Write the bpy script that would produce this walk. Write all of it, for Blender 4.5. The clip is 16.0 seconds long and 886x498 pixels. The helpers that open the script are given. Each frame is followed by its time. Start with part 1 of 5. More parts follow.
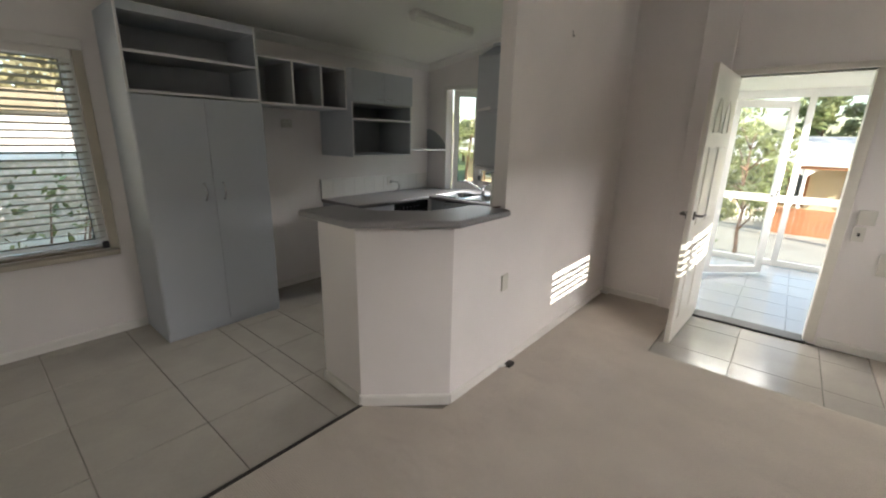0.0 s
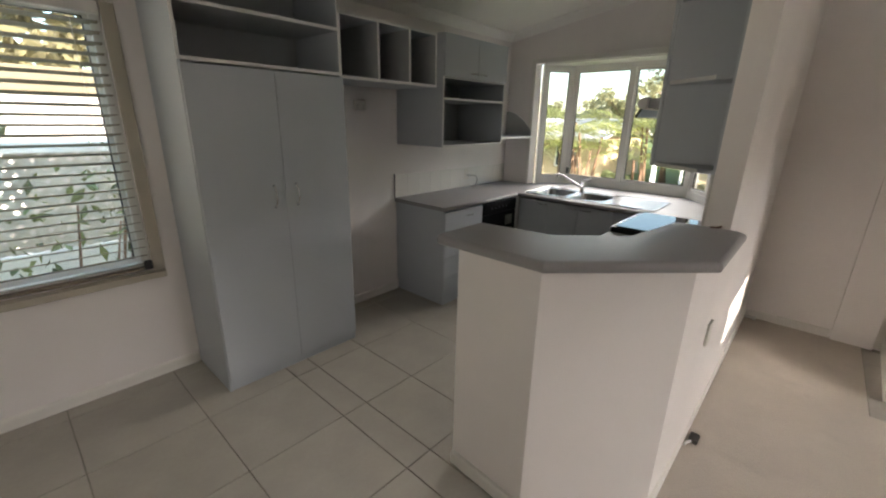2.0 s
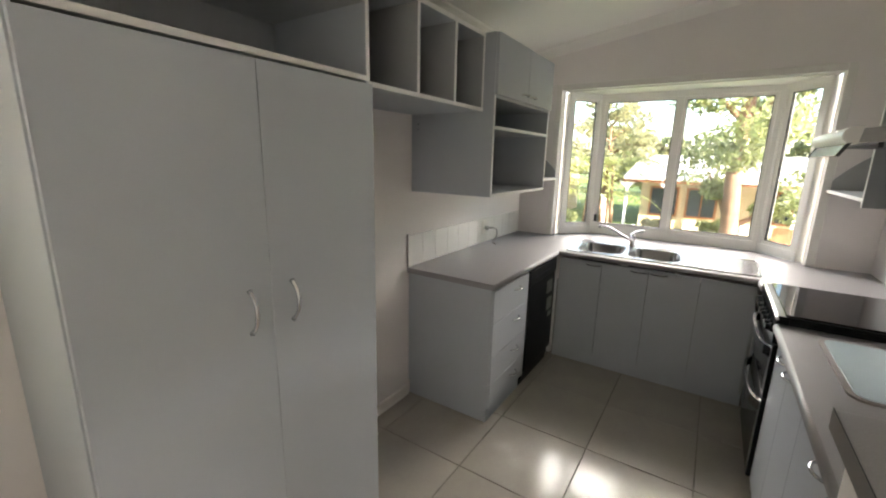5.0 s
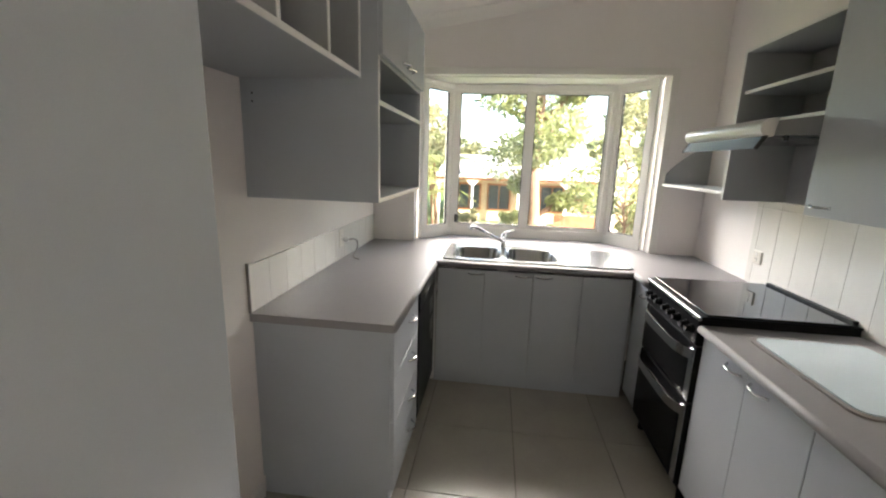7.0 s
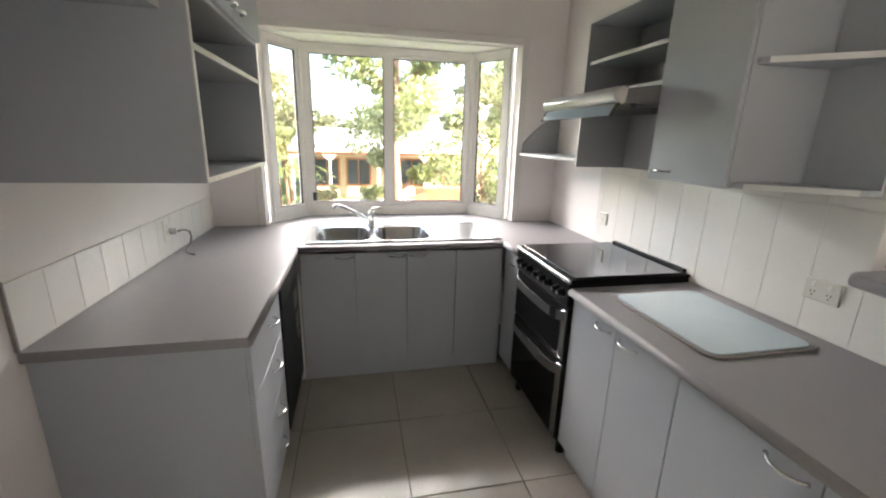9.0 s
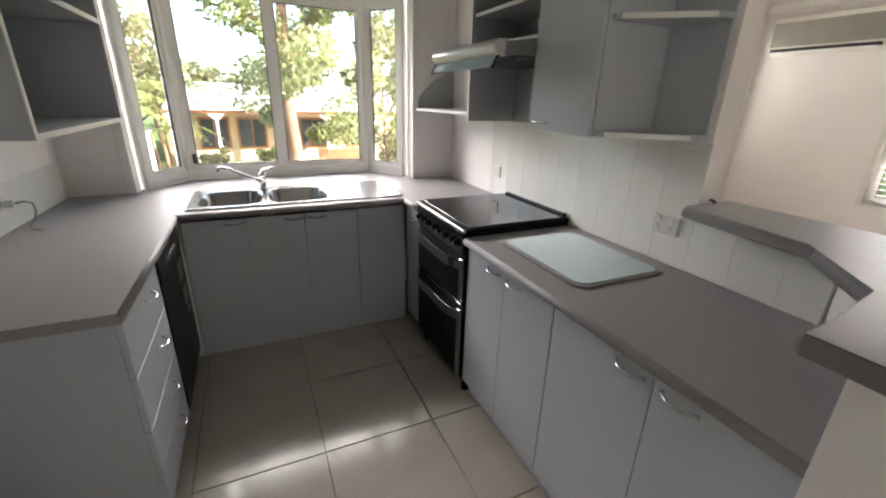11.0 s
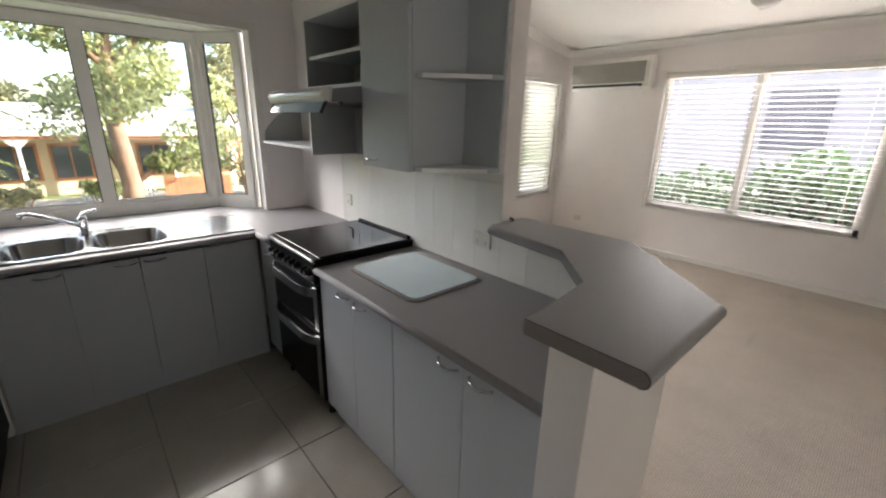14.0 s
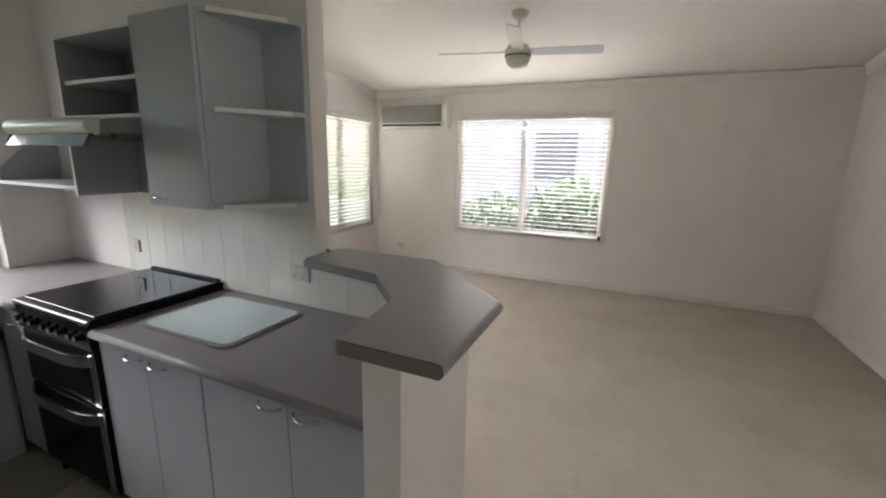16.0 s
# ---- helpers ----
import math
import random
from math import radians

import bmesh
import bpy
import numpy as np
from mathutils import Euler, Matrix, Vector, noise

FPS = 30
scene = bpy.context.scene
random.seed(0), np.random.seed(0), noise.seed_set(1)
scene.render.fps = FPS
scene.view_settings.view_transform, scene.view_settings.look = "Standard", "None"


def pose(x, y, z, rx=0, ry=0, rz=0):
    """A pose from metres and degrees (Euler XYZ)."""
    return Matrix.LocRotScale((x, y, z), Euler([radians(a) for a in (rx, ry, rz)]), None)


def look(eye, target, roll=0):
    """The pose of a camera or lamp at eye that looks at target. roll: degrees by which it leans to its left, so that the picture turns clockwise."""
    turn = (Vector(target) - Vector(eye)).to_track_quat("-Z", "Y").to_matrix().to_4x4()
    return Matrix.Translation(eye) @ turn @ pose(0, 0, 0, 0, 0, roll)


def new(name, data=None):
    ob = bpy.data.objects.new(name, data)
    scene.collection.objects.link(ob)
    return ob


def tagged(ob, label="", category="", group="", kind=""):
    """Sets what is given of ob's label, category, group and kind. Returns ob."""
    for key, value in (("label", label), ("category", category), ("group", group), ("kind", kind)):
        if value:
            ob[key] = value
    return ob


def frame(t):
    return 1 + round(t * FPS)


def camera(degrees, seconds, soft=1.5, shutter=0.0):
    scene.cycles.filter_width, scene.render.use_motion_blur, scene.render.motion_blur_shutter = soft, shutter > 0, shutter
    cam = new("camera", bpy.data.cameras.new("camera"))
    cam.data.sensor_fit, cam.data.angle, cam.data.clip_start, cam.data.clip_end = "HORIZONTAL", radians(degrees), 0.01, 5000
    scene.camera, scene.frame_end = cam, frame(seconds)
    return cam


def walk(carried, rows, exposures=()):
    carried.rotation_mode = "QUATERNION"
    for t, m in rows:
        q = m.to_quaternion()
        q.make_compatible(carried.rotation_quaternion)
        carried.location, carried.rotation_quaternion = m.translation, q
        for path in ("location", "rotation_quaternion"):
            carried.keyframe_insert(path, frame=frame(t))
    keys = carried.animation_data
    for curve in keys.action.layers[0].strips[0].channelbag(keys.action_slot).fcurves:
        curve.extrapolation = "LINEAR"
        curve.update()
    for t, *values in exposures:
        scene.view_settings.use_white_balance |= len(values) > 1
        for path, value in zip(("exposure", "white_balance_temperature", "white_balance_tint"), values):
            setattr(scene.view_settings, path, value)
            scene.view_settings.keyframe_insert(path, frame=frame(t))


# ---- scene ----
cam = camera(94.7, 16.0, soft=2.1)
EXPOSURES = [(0, 3.12, 6450, 8), (1.5, 3.25, 6600, 9), (2.5, 3.48, 6750, 9), (3.2, 3.7, 6800, 9), (5.5, 4.22, 6800, 9), (7, 4.25, 6750, 10), (9, 4.36, 6600, 12),
             (10, 4.18, 6600, 12), (12.5, 3.77, 6600, 12), (14, 3.57, 6500, 11), (16, 3.56, 6350, 9)]
PATH = [
    (0, (0.89, 1.349, 1.604), (-0.347, 2.828, 1.072), 1.3),
    (0.5, (0.609, 1.367, 1.592), (-0.614, 2.848, 1.036), 1.3),
    (1, (0.343, 1.363, 1.586), (-0.895, 2.826, 1.015), 1.1),
    (1.5, (0.064, 1.433, 1.564), (-1.207, 2.862, 0.979), 1.0),
    (2, (-0.235, 1.497, 1.595), (-1.516, 2.909, 0.991), 1.1),
    (2.5, (-0.5, 1.543, 1.608), (-1.808, 2.929, 1.002), 1.0),
    (3, (-0.71, 1.593, 1.615), (-2.035, 2.968, 1.021), 0.9),
    (3.2, (-0.796, 1.651, 1.617), (-2.122, 3.03, 1.035), 0.9),
    (5.3, (-1.596, 2.038, 1.588), (-2.569, 3.733, 1.163), 1.5),
    (5.5, (-1.651, 2.093, 1.597), (-2.548, 3.828, 1.17), 1.6),
    (6, (-1.832, 2.192, 1.587), (-2.522, 4.022, 1.167), 1.5),
    (6.5, (-2.03, 2.304, 1.554), (-2.488, 4.206, 1.14), 1.8),
    (7, (-2.084, 2.46, 1.548), (-2.328, 4.4, 1.127), 1.8),
    (7.5, (-2.088, 2.589, 1.542), (-2.147, 4.542, 1.116), 1.8),
    (8, (-2.083, 2.674, 1.532), (-1.973, 4.622, 1.09), 1.6),
    (8.5, (-2.115, 2.7, 1.537), (-1.846, 4.624, 1.063), 1.6),
    (9, (-2.109, 2.675, 1.526), (-1.701, 4.563, 1.004), 1.5),
    (9.5, (-2.099, 2.664, 1.513), (-1.557, 4.502, 0.939), 1.6),
    (10, (-2.08, 2.651, 1.505), (-1.437, 4.436, 0.874), 1.6),
    (12.3, (-2.026, 2.556, 1.533), (-1.088, 4.173, 0.822), 1.4),
    (12.5, (-2.034, 2.539, 1.55), (-1.07, 4.143, 0.843), 1.3),
    (13, (-2.028, 2.495, 1.579), (-0.979, 4.054, 0.894), 1.3),
    (13.5, (-2.017, 2.441, 1.594), (-0.862, 3.942, 0.951), 1.4),
    (14, (-1.996, 2.391, 1.602), (-0.714, 3.807, 1.008), 1.4),
    (14.5, (-1.987, 2.343, 1.604), (-0.565, 3.642, 1.066), 1.5),
    (15, (-1.978, 2.318, 1.606), (-0.42, 3.473, 1.116), 1.4),
    (15.5, (-1.994, 2.303, 1.607), (-0.313, 3.288, 1.156), 1.4),
    (16, (-2.021, 2.283, 1.605), (-0.236, 3.081, 1.183), 1.3),
]
walk(cam, [(t, look(eye, target, roll)) for t, eye, target, roll in PATH], EXPOSURES)

# ---- light ----
SUN_WAY = Vector((4.0, -1.76, 1.60)).normalized()          # towards the sun
world = bpy.data.worlds.new("sky")
scene.world = world
world.use_nodes = True
wn = world.node_tree.nodes
sky = wn.new("ShaderNodeTexSky")
sky.sky_type, sky.sun_disc = "NISHITA", False
sky.sun_elevation, sky.sun_rotation = radians(20), math.atan2(4.0, -1.76)
sky.air_density, sky.dust_density = 1.0, 1.5
world.node_tree.links.new(sky.outputs[0], wn["Background"].inputs[0])
wn["Background"].inputs[1].default_value = 0.054
sun_data = bpy.data.lights.new("sun", "SUN")
sun_data.energy, sun_data.angle, sun_data.color = 2.1, radians(0.2), (1.0, 0.93, 0.82)
sun = new("sun", sun_data)
sun.matrix_world = look(tuple(SUN_WAY * 60), (0, 0, 0))


def sky_lamp(name, eye, target, w, h, watts, colour=(1.0, 0.94, 0.87), spread=180):
    """An area lamp that stands in for the sky's light at one opening."""
    d = bpy.data.lights.new(name, "AREA")
    d.shape, d.size, d.size_y, d.energy, d.color = "RECTANGLE", w, h, watts, colour
    d.spread = radians(spread)
    ob = new(name, d)
    ob.matrix_world = look(eye, target)
    return ob


sky_lamp("sky_bay", (-3.0, 10.4, 4.75), (-1.9, 4.8, 1.25), 9.0, 3.4, 185, (1.0, 0.935, 0.89))
sky_lamp("sky_east", (5.6, 3.5, 2.92), (1.0, 3.3, 1.5), 4.2, 0.85, 105, (1.0, 0.955, 0.955))
sky_lamp("sky_west", (-4.0, 1.3, 2.85), (-1.3, 2.6, 0.5), 1.6, 0.8, 11.0, (0.46, 0.74, 1.0))
# Added fill inside the room, in front of an unseen blinded window.
sky_lamp("fill_south", (-1.3, 0.26, 1.5), (-1.3, 3.0, 1.3), 1.7, 1.15, 0.4, (1.0, 0.97, 0.94))
sky_lamp("sky_north", (2.75, 6.5, 1.7), (2.75, 5.0, 1.6), 1.2, 1.2, 3.6, (1.0, 0.985, 0.97))


# ---- materials ----
def material(name, colour, rough=0.5, metal=0.0, vary=0.06, scale=6.0, grain=0.0, grain_scale=200.0, bump=0.0, coat=0.0, spec=0.5, island=0.0):
    """A surface with cloudy colour drift, fine grain and relief."""
    m = bpy.data.materials.new(name)
    m.use_nodes = True
    nt = m.node_tree
    p = nt.nodes["Principled BSDF"]
    p.inputs["Roughness"].default_value, p.inputs["Metallic"].default_value = rough, metal
    p.inputs["Coat Weight"].default_value, p.inputs["Specular IOR Level"].default_value = coat, spec
    tc = nt.nodes.new("ShaderNodeTexCoord")
    n1 = nt.nodes.new("ShaderNodeTexNoise")
    n1.inputs["Scale"].default_value, n1.inputs["Detail"].default_value = scale, 5
    nt.links.new(tc.outputs["Object"], n1.inputs["Vector"])
    n2 = nt.nodes.new("ShaderNodeTexNoise")
    n2.inputs["Scale"].default_value, n2.inputs["Detail"].default_value = grain_scale, 3
    nt.links.new(tc.outputs["Object"], n2.inputs["Vector"])
    r1 = nt.nodes.new("ShaderNodeMapRange")
    r1.inputs["From Min"].default_value, r1.inputs["From Max"].default_value = 0.3, 0.7
    r1.inputs["To Min"].default_value, r1.inputs["To Max"].default_value = 1 - vary, 1 + vary
    nt.links.new(n1.outputs[0], r1.inputs["Value"])
    r2 = nt.nodes.new("ShaderNodeMapRange")
    r2.inputs["From Min"].default_value, r2.inputs["From Max"].default_value = 0.3, 0.7
    r2.inputs["To Min"].default_value, r2.inputs["To Max"].default_value = 1 - grain, 1 + grain
    nt.links.new(n2.outputs[0], r2.inputs["Value"])
    mul = nt.nodes.new("ShaderNodeMath")
    mul.operation = "MULTIPLY"
    nt.links.new(r1.outputs[0], mul.inputs[0])
    nt.links.new(r2.outputs[0], mul.inputs[1])
    last = mul.outputs[0]
    if island:
        geo = nt.nodes.new("ShaderNodeObjectInfo")
        r3 = nt.nodes.new("ShaderNodeMapRange")
        r3.inputs["To Min"].default_value, r3.inputs["To Max"].default_value = 1 - island, 1 + island
        nt.links.new(geo.outputs["Random"], r3.inputs["Value"])
        mul2 = nt.nodes.new("ShaderNodeMath")
        mul2.operation = "MULTIPLY"
        nt.links.new(last, mul2.inputs[0])
        nt.links.new(r3.outputs[0], mul2.inputs[1])
        last = mul2.outputs[0]
    hsv = nt.nodes.new("ShaderNodeHueSaturation")
    hsv.inputs["Color"].default_value = (*colour, 1)
    nt.links.new(last, hsv.inputs["Value"])
    nt.links.new(hsv.outputs[0], p.inputs["Base Color"])
    rr = nt.nodes.new("ShaderNodeMapRange")
    rr.inputs["To Min"].default_value, rr.inputs["To Max"].default_value = max(0.02, rough * 0.8), min(1, rough * 1.2)
    nt.links.new(n1.outputs[0], rr.inputs["Value"])
    nt.links.new(rr.outputs[0], p.inputs["Roughness"])
    if bump:
        b = nt.nodes.new("ShaderNodeBump")
        b.inputs["Strength"].default_value, b.inputs["Distance"].default_value = bump, 0.002
        nt.links.new(n2.outputs[0], b.inputs["Height"])
        nt.links.new(b.outputs[0], p.inputs["Normal"])
    return m


def carpet_material():
    """Loop pile in fine ribs, with tufts, trodden dents and faint stains."""
    m = material("carpet", (0.52, 0.465, 0.405), 0.95, vary=0.07, scale=2.6, grain=0.24, grain_scale=260, spec=0.1)
    nt = m.node_tree
    p = nt.nodes["Principled BSDF"]
    tc = nt.nodes["Texture Coordinate"]
    vor, rib, dent = (nt.nodes.new(n) for n in ("ShaderNodeTexVoronoi", "ShaderNodeTexWave", "ShaderNodeTexNoise"))
    vor.inputs["Scale"].default_value, vor.inputs["Randomness"].default_value = 130, 0.4
    rib.bands_direction = "Y"
    rib.inputs["Scale"].default_value, rib.inputs["Distortion"].default_value = 30, 1.5
    rib.inputs["Detail"].default_value, rib.inputs["Detail Scale"].default_value = 1.0, 2.0
    dent.inputs["Scale"].default_value, dent.inputs["Detail"].default_value = 4.5, 3
    last = None
    for node, out, strength, dist, inv in ((dent, "Fac", 0.5, 0.03, False), (rib, "Fac", 0.28, 0.005, False), (vor, "Distance", 0.55, 0.004, True)):
        nt.links.new(tc.outputs["Object"], node.inputs["Vector"])
        b = nt.nodes.new("ShaderNodeBump")
        b.inputs["Strength"].default_value, b.inputs["Distance"].default_value, b.invert = strength, dist, inv
        nt.links.new(node.outputs[out], b.inputs["Height"])
        if last is not None:
            nt.links.new(last, b.inputs["Normal"])
        last = b.outputs[0]
    nt.links.new(last, p.inputs["Normal"])
    # brown scuffs dragged across the pile, and a tone that follows the rib wave
    turn, scuff, cut, tone = (nt.nodes.new(n) for n in ("ShaderNodeMapping", "ShaderNodeTexNoise", "ShaderNodeMapRange", "ShaderNodeMapRange"))
    turn.inputs["Rotation"].default_value, turn.inputs["Scale"].default_value = (0, 0, 0.7), (1.1, 5.0, 1.0)
    scuff.inputs["Scale"].default_value, scuff.inputs["Detail"].default_value = 1.6, 6
    cut.inputs["From Min"].default_value, cut.inputs["From Max"].default_value = 0.60, 0.78
    cut.inputs["To Min"].default_value, cut.inputs["To Max"].default_value = 1.0, 0.90
    tone.inputs["To Min"].default_value, tone.inputs["To Max"].default_value = 0.93, 1.06
    nt.links.new(tc.outputs["Object"], turn.inputs["Vector"])
    nt.links.new(turn.outputs[0], scuff.inputs["Vector"])
    nt.links.new(scuff.outputs[0], cut.inputs["Value"])
    nt.links.new(rib.outputs["Fac"], tone.inputs["Value"])
    hsv = nt.nodes["Hue/Saturation/Value"]
    value = hsv.inputs["Value"].links[0].from_socket
    for extra in (cut, tone):
        mul = nt.nodes.new("ShaderNodeMath")
        mul.operation = "MULTIPLY"
        nt.links.new(value, mul.inputs[0])
        nt.links.new(extra.outputs[0], mul.inputs[1])
        value = mul.outputs[0]
    nt.links.new(value, hsv.inputs["Value"])
    return m


def glass_material():
    m = bpy.data.materials.new("window_glass")
    m.use_nodes = True
    nt = m.node_tree
    nt.nodes.remove(nt.nodes["Principled BSDF"])
    out = nt.nodes["Material Output"]
    mix, tr, gl, lw, pw, ma = (nt.nodes.new(n) for n in ("ShaderNodeMixShader", "ShaderNodeBsdfTransparent", "ShaderNodeBsdfGlossy", "ShaderNodeLayerWeight", "ShaderNodeMath", "ShaderNodeMath"))
    tr.inputs[0].default_value = (0.97, 0.98, 0.97, 1)
    gl.inputs["Roughness"].default_value = 0.01
    pw.operation, ma.operation = "POWER", "MULTIPLY_ADD"
    pw.inputs[1].default_value = 4.0
    ma.inputs[1].default_value, ma.inputs[2].default_value = 0.5, 0.03
    nt.links.new(lw.outputs["Facing"], pw.inputs[0])
    nt.links.new(pw.outputs[0], ma.inputs[0])
    nt.links.new(ma.outputs[0], mix.inputs[0])
    nt.links.new(tr.outputs[0], mix.inputs[1])
    nt.links.new(gl.outputs[0], mix.inputs[2])
    nt.links.new(mix.outputs[0], out.inputs[0])
    return m


def thin_material(name, colour, through_colour, share=0.4, vary=0.3, scale=3.0):
    """A leaf or blind slat: light from behind shines through."""
    m = bpy.data.materials.new(name)
    m.use_nodes = True
    nt = m.node_tree
    p = nt.nodes["Principled BSDF"]
    p.inputs["Roughness"].default_value = 0.5
    tl, mix = nt.nodes.new("ShaderNodeBsdfTranslucent"), nt.nodes.new("ShaderNodeMixShader")
    mix.inputs[0].default_value = share
    geo, rng = nt.nodes.new("ShaderNodeNewGeometry"), nt.nodes.new("ShaderNodeMapRange")
    rng.inputs["To Min"].default_value, rng.inputs["To Max"].default_value = 1 - vary, 1 + vary
    nt.links.new(geo.outputs["Random Per Island"], rng.inputs["Value"])
    for col, sock in ((colour, p.inputs["Base Color"]), (through_colour, tl.inputs["Color"])):
        h = nt.nodes.new("ShaderNodeHueSaturation")
        h.inputs["Color"].default_value = (*col, 1)
        nt.links.new(rng.outputs[0], h.inputs["Value"])
        nt.links.new(h.outputs[0], sock)
    nt.links.new(p.outputs[0], mix.inputs[1])
    nt.links.new(tl.outputs[0], mix.inputs[2])
    nt.links.new(mix.outputs[0], nt.nodes["Material Output"].inputs[0])
    return m


PAINT = material("wall_paint", (0.81, 0.765, 0.745), 0.55, vary=0.04, scale=1.6, grain=0.012, grain_scale=260, bump=0.10)
CEIL = material("ceiling_paint", (0.84, 0.815, 0.77), 0.8, vary=0.02, scale=0.8, bump=0.06)
ENDCAP = material("end_strip", (0.19, 0.172, 0.16), 0.45, vary=0.05, grain=0.05)
TRIM = material("gloss_trim", (0.76, 0.73, 0.69), 0.42, vary=0.03, scale=3)
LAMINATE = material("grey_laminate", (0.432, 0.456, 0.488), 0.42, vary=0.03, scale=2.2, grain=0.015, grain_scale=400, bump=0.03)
# Darker grey than the fronts, for backs, shelves, dividers and carcasses.
INNER = material("inner_grey", (0.36, 0.365, 0.37), 0.5, vary=0.04, scale=3, grain=0.02)
EDGE = material("white_edging", (0.72, 0.71, 0.69), 0.4, vary=0.03)
TOP = material("taupe_worktop", (0.288, 0.277, 0.28), 0.40, spec=0.22, vary=0.03, scale=2, grain=0.09, grain_scale=420, bump=0.04)
TILE = material("floor_tile", (0.40, 0.372, 0.33), 0.15, vary=0.06, scale=4, grain=0.02, grain_scale=60, spec=0.4, island=0.02)
GROUT = material("floor_grout", (0.245, 0.22, 0.19), 0.9, vary=0.2, scale=12)
WALLTILE = material("splash_tile", (0.76, 0.74, 0.70), 0.14, vary=0.03, scale=3, island=0.015)
WALLGROUT = material("splash_grout", (0.70, 0.68, 0.64), 0.8, vary=0.08, scale=10)
CARPET = carpet_material()
# Beige trim darkened to hold the shade around the dining window.
BEIGE = material("shaded_beige_paint", (0.46, 0.415, 0.34), 0.45, vary=0.06, scale=4)
# Slats seen against the window: their backlit darkness is put into the colour.
BACKLITSLAT = material("backlit_beige_slat", (0.27, 0.23, 0.175), 0.45, vary=0.06, scale=8)
STEEL = material("brushed_steel", (0.42, 0.42, 0.43), 0.2, metal=1.0, vary=0.05, scale=20, grain=0.05, grain_scale=300)
DARKSTEEL = material("dark_steel", (0.16, 0.148, 0.135), 0.3, metal=0.9)
CHROME = material("satin_chrome", (0.66, 0.66, 0.67), 0.18, metal=1.0, vary=0.03)
BLACK = material("black_enamel", (0.008, 0.008, 0.009), 0.35, vary=0.15, spec=0.08)
BLACKGLASS = material("black_glass", (0.010, 0.010, 0.011), 0.05, vary=0.1, spec=0.4)
OVENGLASS = material("oven_glass", (0.006, 0.006, 0.007), 0.12, vary=0.1, spec=0.08)
DARK = material("dark_gasket", (0.03, 0.03, 0.03), 0.6)
WHITEGLASS = material("frosted_glass_board", (0.50, 0.60, 0.64), 0.22, vary=0.02)
RIM = material("grey_rim", (0.22, 0.20, 0.19), 0.4)
PLASTIC = material("cream_plastic", (0.66, 0.63, 0.57), 0.4, vary=0.03)
FRAME = material("white_aluminium", (0.74, 0.72, 0.68), 0.32, vary=0.03)
GLASS = glass_material()
PALESLAT = thin_material("white_slat", (0.74, 0.72, 0.70), (0.70, 0.67, 0.64), 0.22, vary=0.04)
SLAT = thin_material("blind_slat", (0.78, 0.76, 0.71), (0.66, 0.65, 0.62), 0.42, vary=0.04)
DOORPAINT = material("door_paint", (0.74, 0.70, 0.63), 0.35, vary=0.03)
METAL_DARK = material("bronze_sill", (0.03, 0.026, 0.022), 0.45)
HOODMETAL = material("hood_metal", (0.24, 0.235, 0.235), 0.32, metal=0.6, vary=0.05)
HOODRAIL = material("hood_rail", (0.52, 0.50, 0.48), 0.3, metal=0.35, vary=0.04)
VISOR = material("visor_glass", (0.36, 0.45, 0.53), 0.12, vary=0.03)
LAMPGLASS = material("lamp_diffuser", (0.75, 0.73, 0.68), 0.4)


# ---- mesh helpers ----
def link(name, bm, mat, parent=None, label="", smooth=False):
    me = bpy.data.meshes.new(name)
    bmesh.ops.recalc_face_normals(bm, faces=bm.faces)
    bm.to_mesh(me)
    bm.free()
    me.materials.append(mat)
    if smooth:
        for p in me.polygons:
            p.use_smooth = True
    ob = new(name, me)
    if parent is not None:
        ob.parent = parent
        m = Matrix.Identity(4)
        chain = parent
        while chain is not None:
            m = chain.matrix_basis.copy() if chain.parent is None else m
            chain = chain.parent
        if parent.parent is None:
            ob.matrix_parent_inverse = m.inverted()
    if label:
        ob["label"] = label
    return ob


part = link


def thing(name, at, label, category, group="", kind=""):
    ob = new(name)
    ob.empty_display_size = 0.1
    ob.matrix_basis = Matrix.Translation(at)
    return tagged(ob, label, category, group, kind)


def add_box(bm, x0, x1, y0, y1, z0, z1, bevel=0.0, seg=2):
    vs = [bm.verts.new((x, y, z)) for x in (x0, x1) for y in (y0, y1) for z in (z0, z1)]
    fs = [bm.faces.new([vs[i] for i in f]) for f in ((0, 1, 3, 2), (4, 6, 7, 5), (0, 4, 5, 1), (2, 3, 7, 6), (0, 2, 6, 4), (1, 5, 7, 3))]
    if bevel:
        es = list({e for f in fs for e in f.edges})
        bmesh.ops.bevel(bm, geom=es, offset=bevel, segments=seg, affect="EDGES", profile=0.5)


def box(name, d, mat, parent=None, label="", bevel=0.002, seg=2):
    bm = bmesh.new()
    add_box(bm, *d, bevel=bevel, seg=seg)
    return link(name, bm, mat, parent, label)


def add_prism(bm, pts, z0, z1):
    lo = [bm.verts.new((x, y, z0)) for x, y in pts]
    hi = [bm.verts.new((x, y, z1)) for x, y in pts]
    bm.faces.new(lo[::-1])
    bm.faces.new(hi)
    for i in range(len(pts)):
        j = (i + 1) % len(pts)
        bm.faces.new((lo[i], lo[j], hi[j], hi[i]))


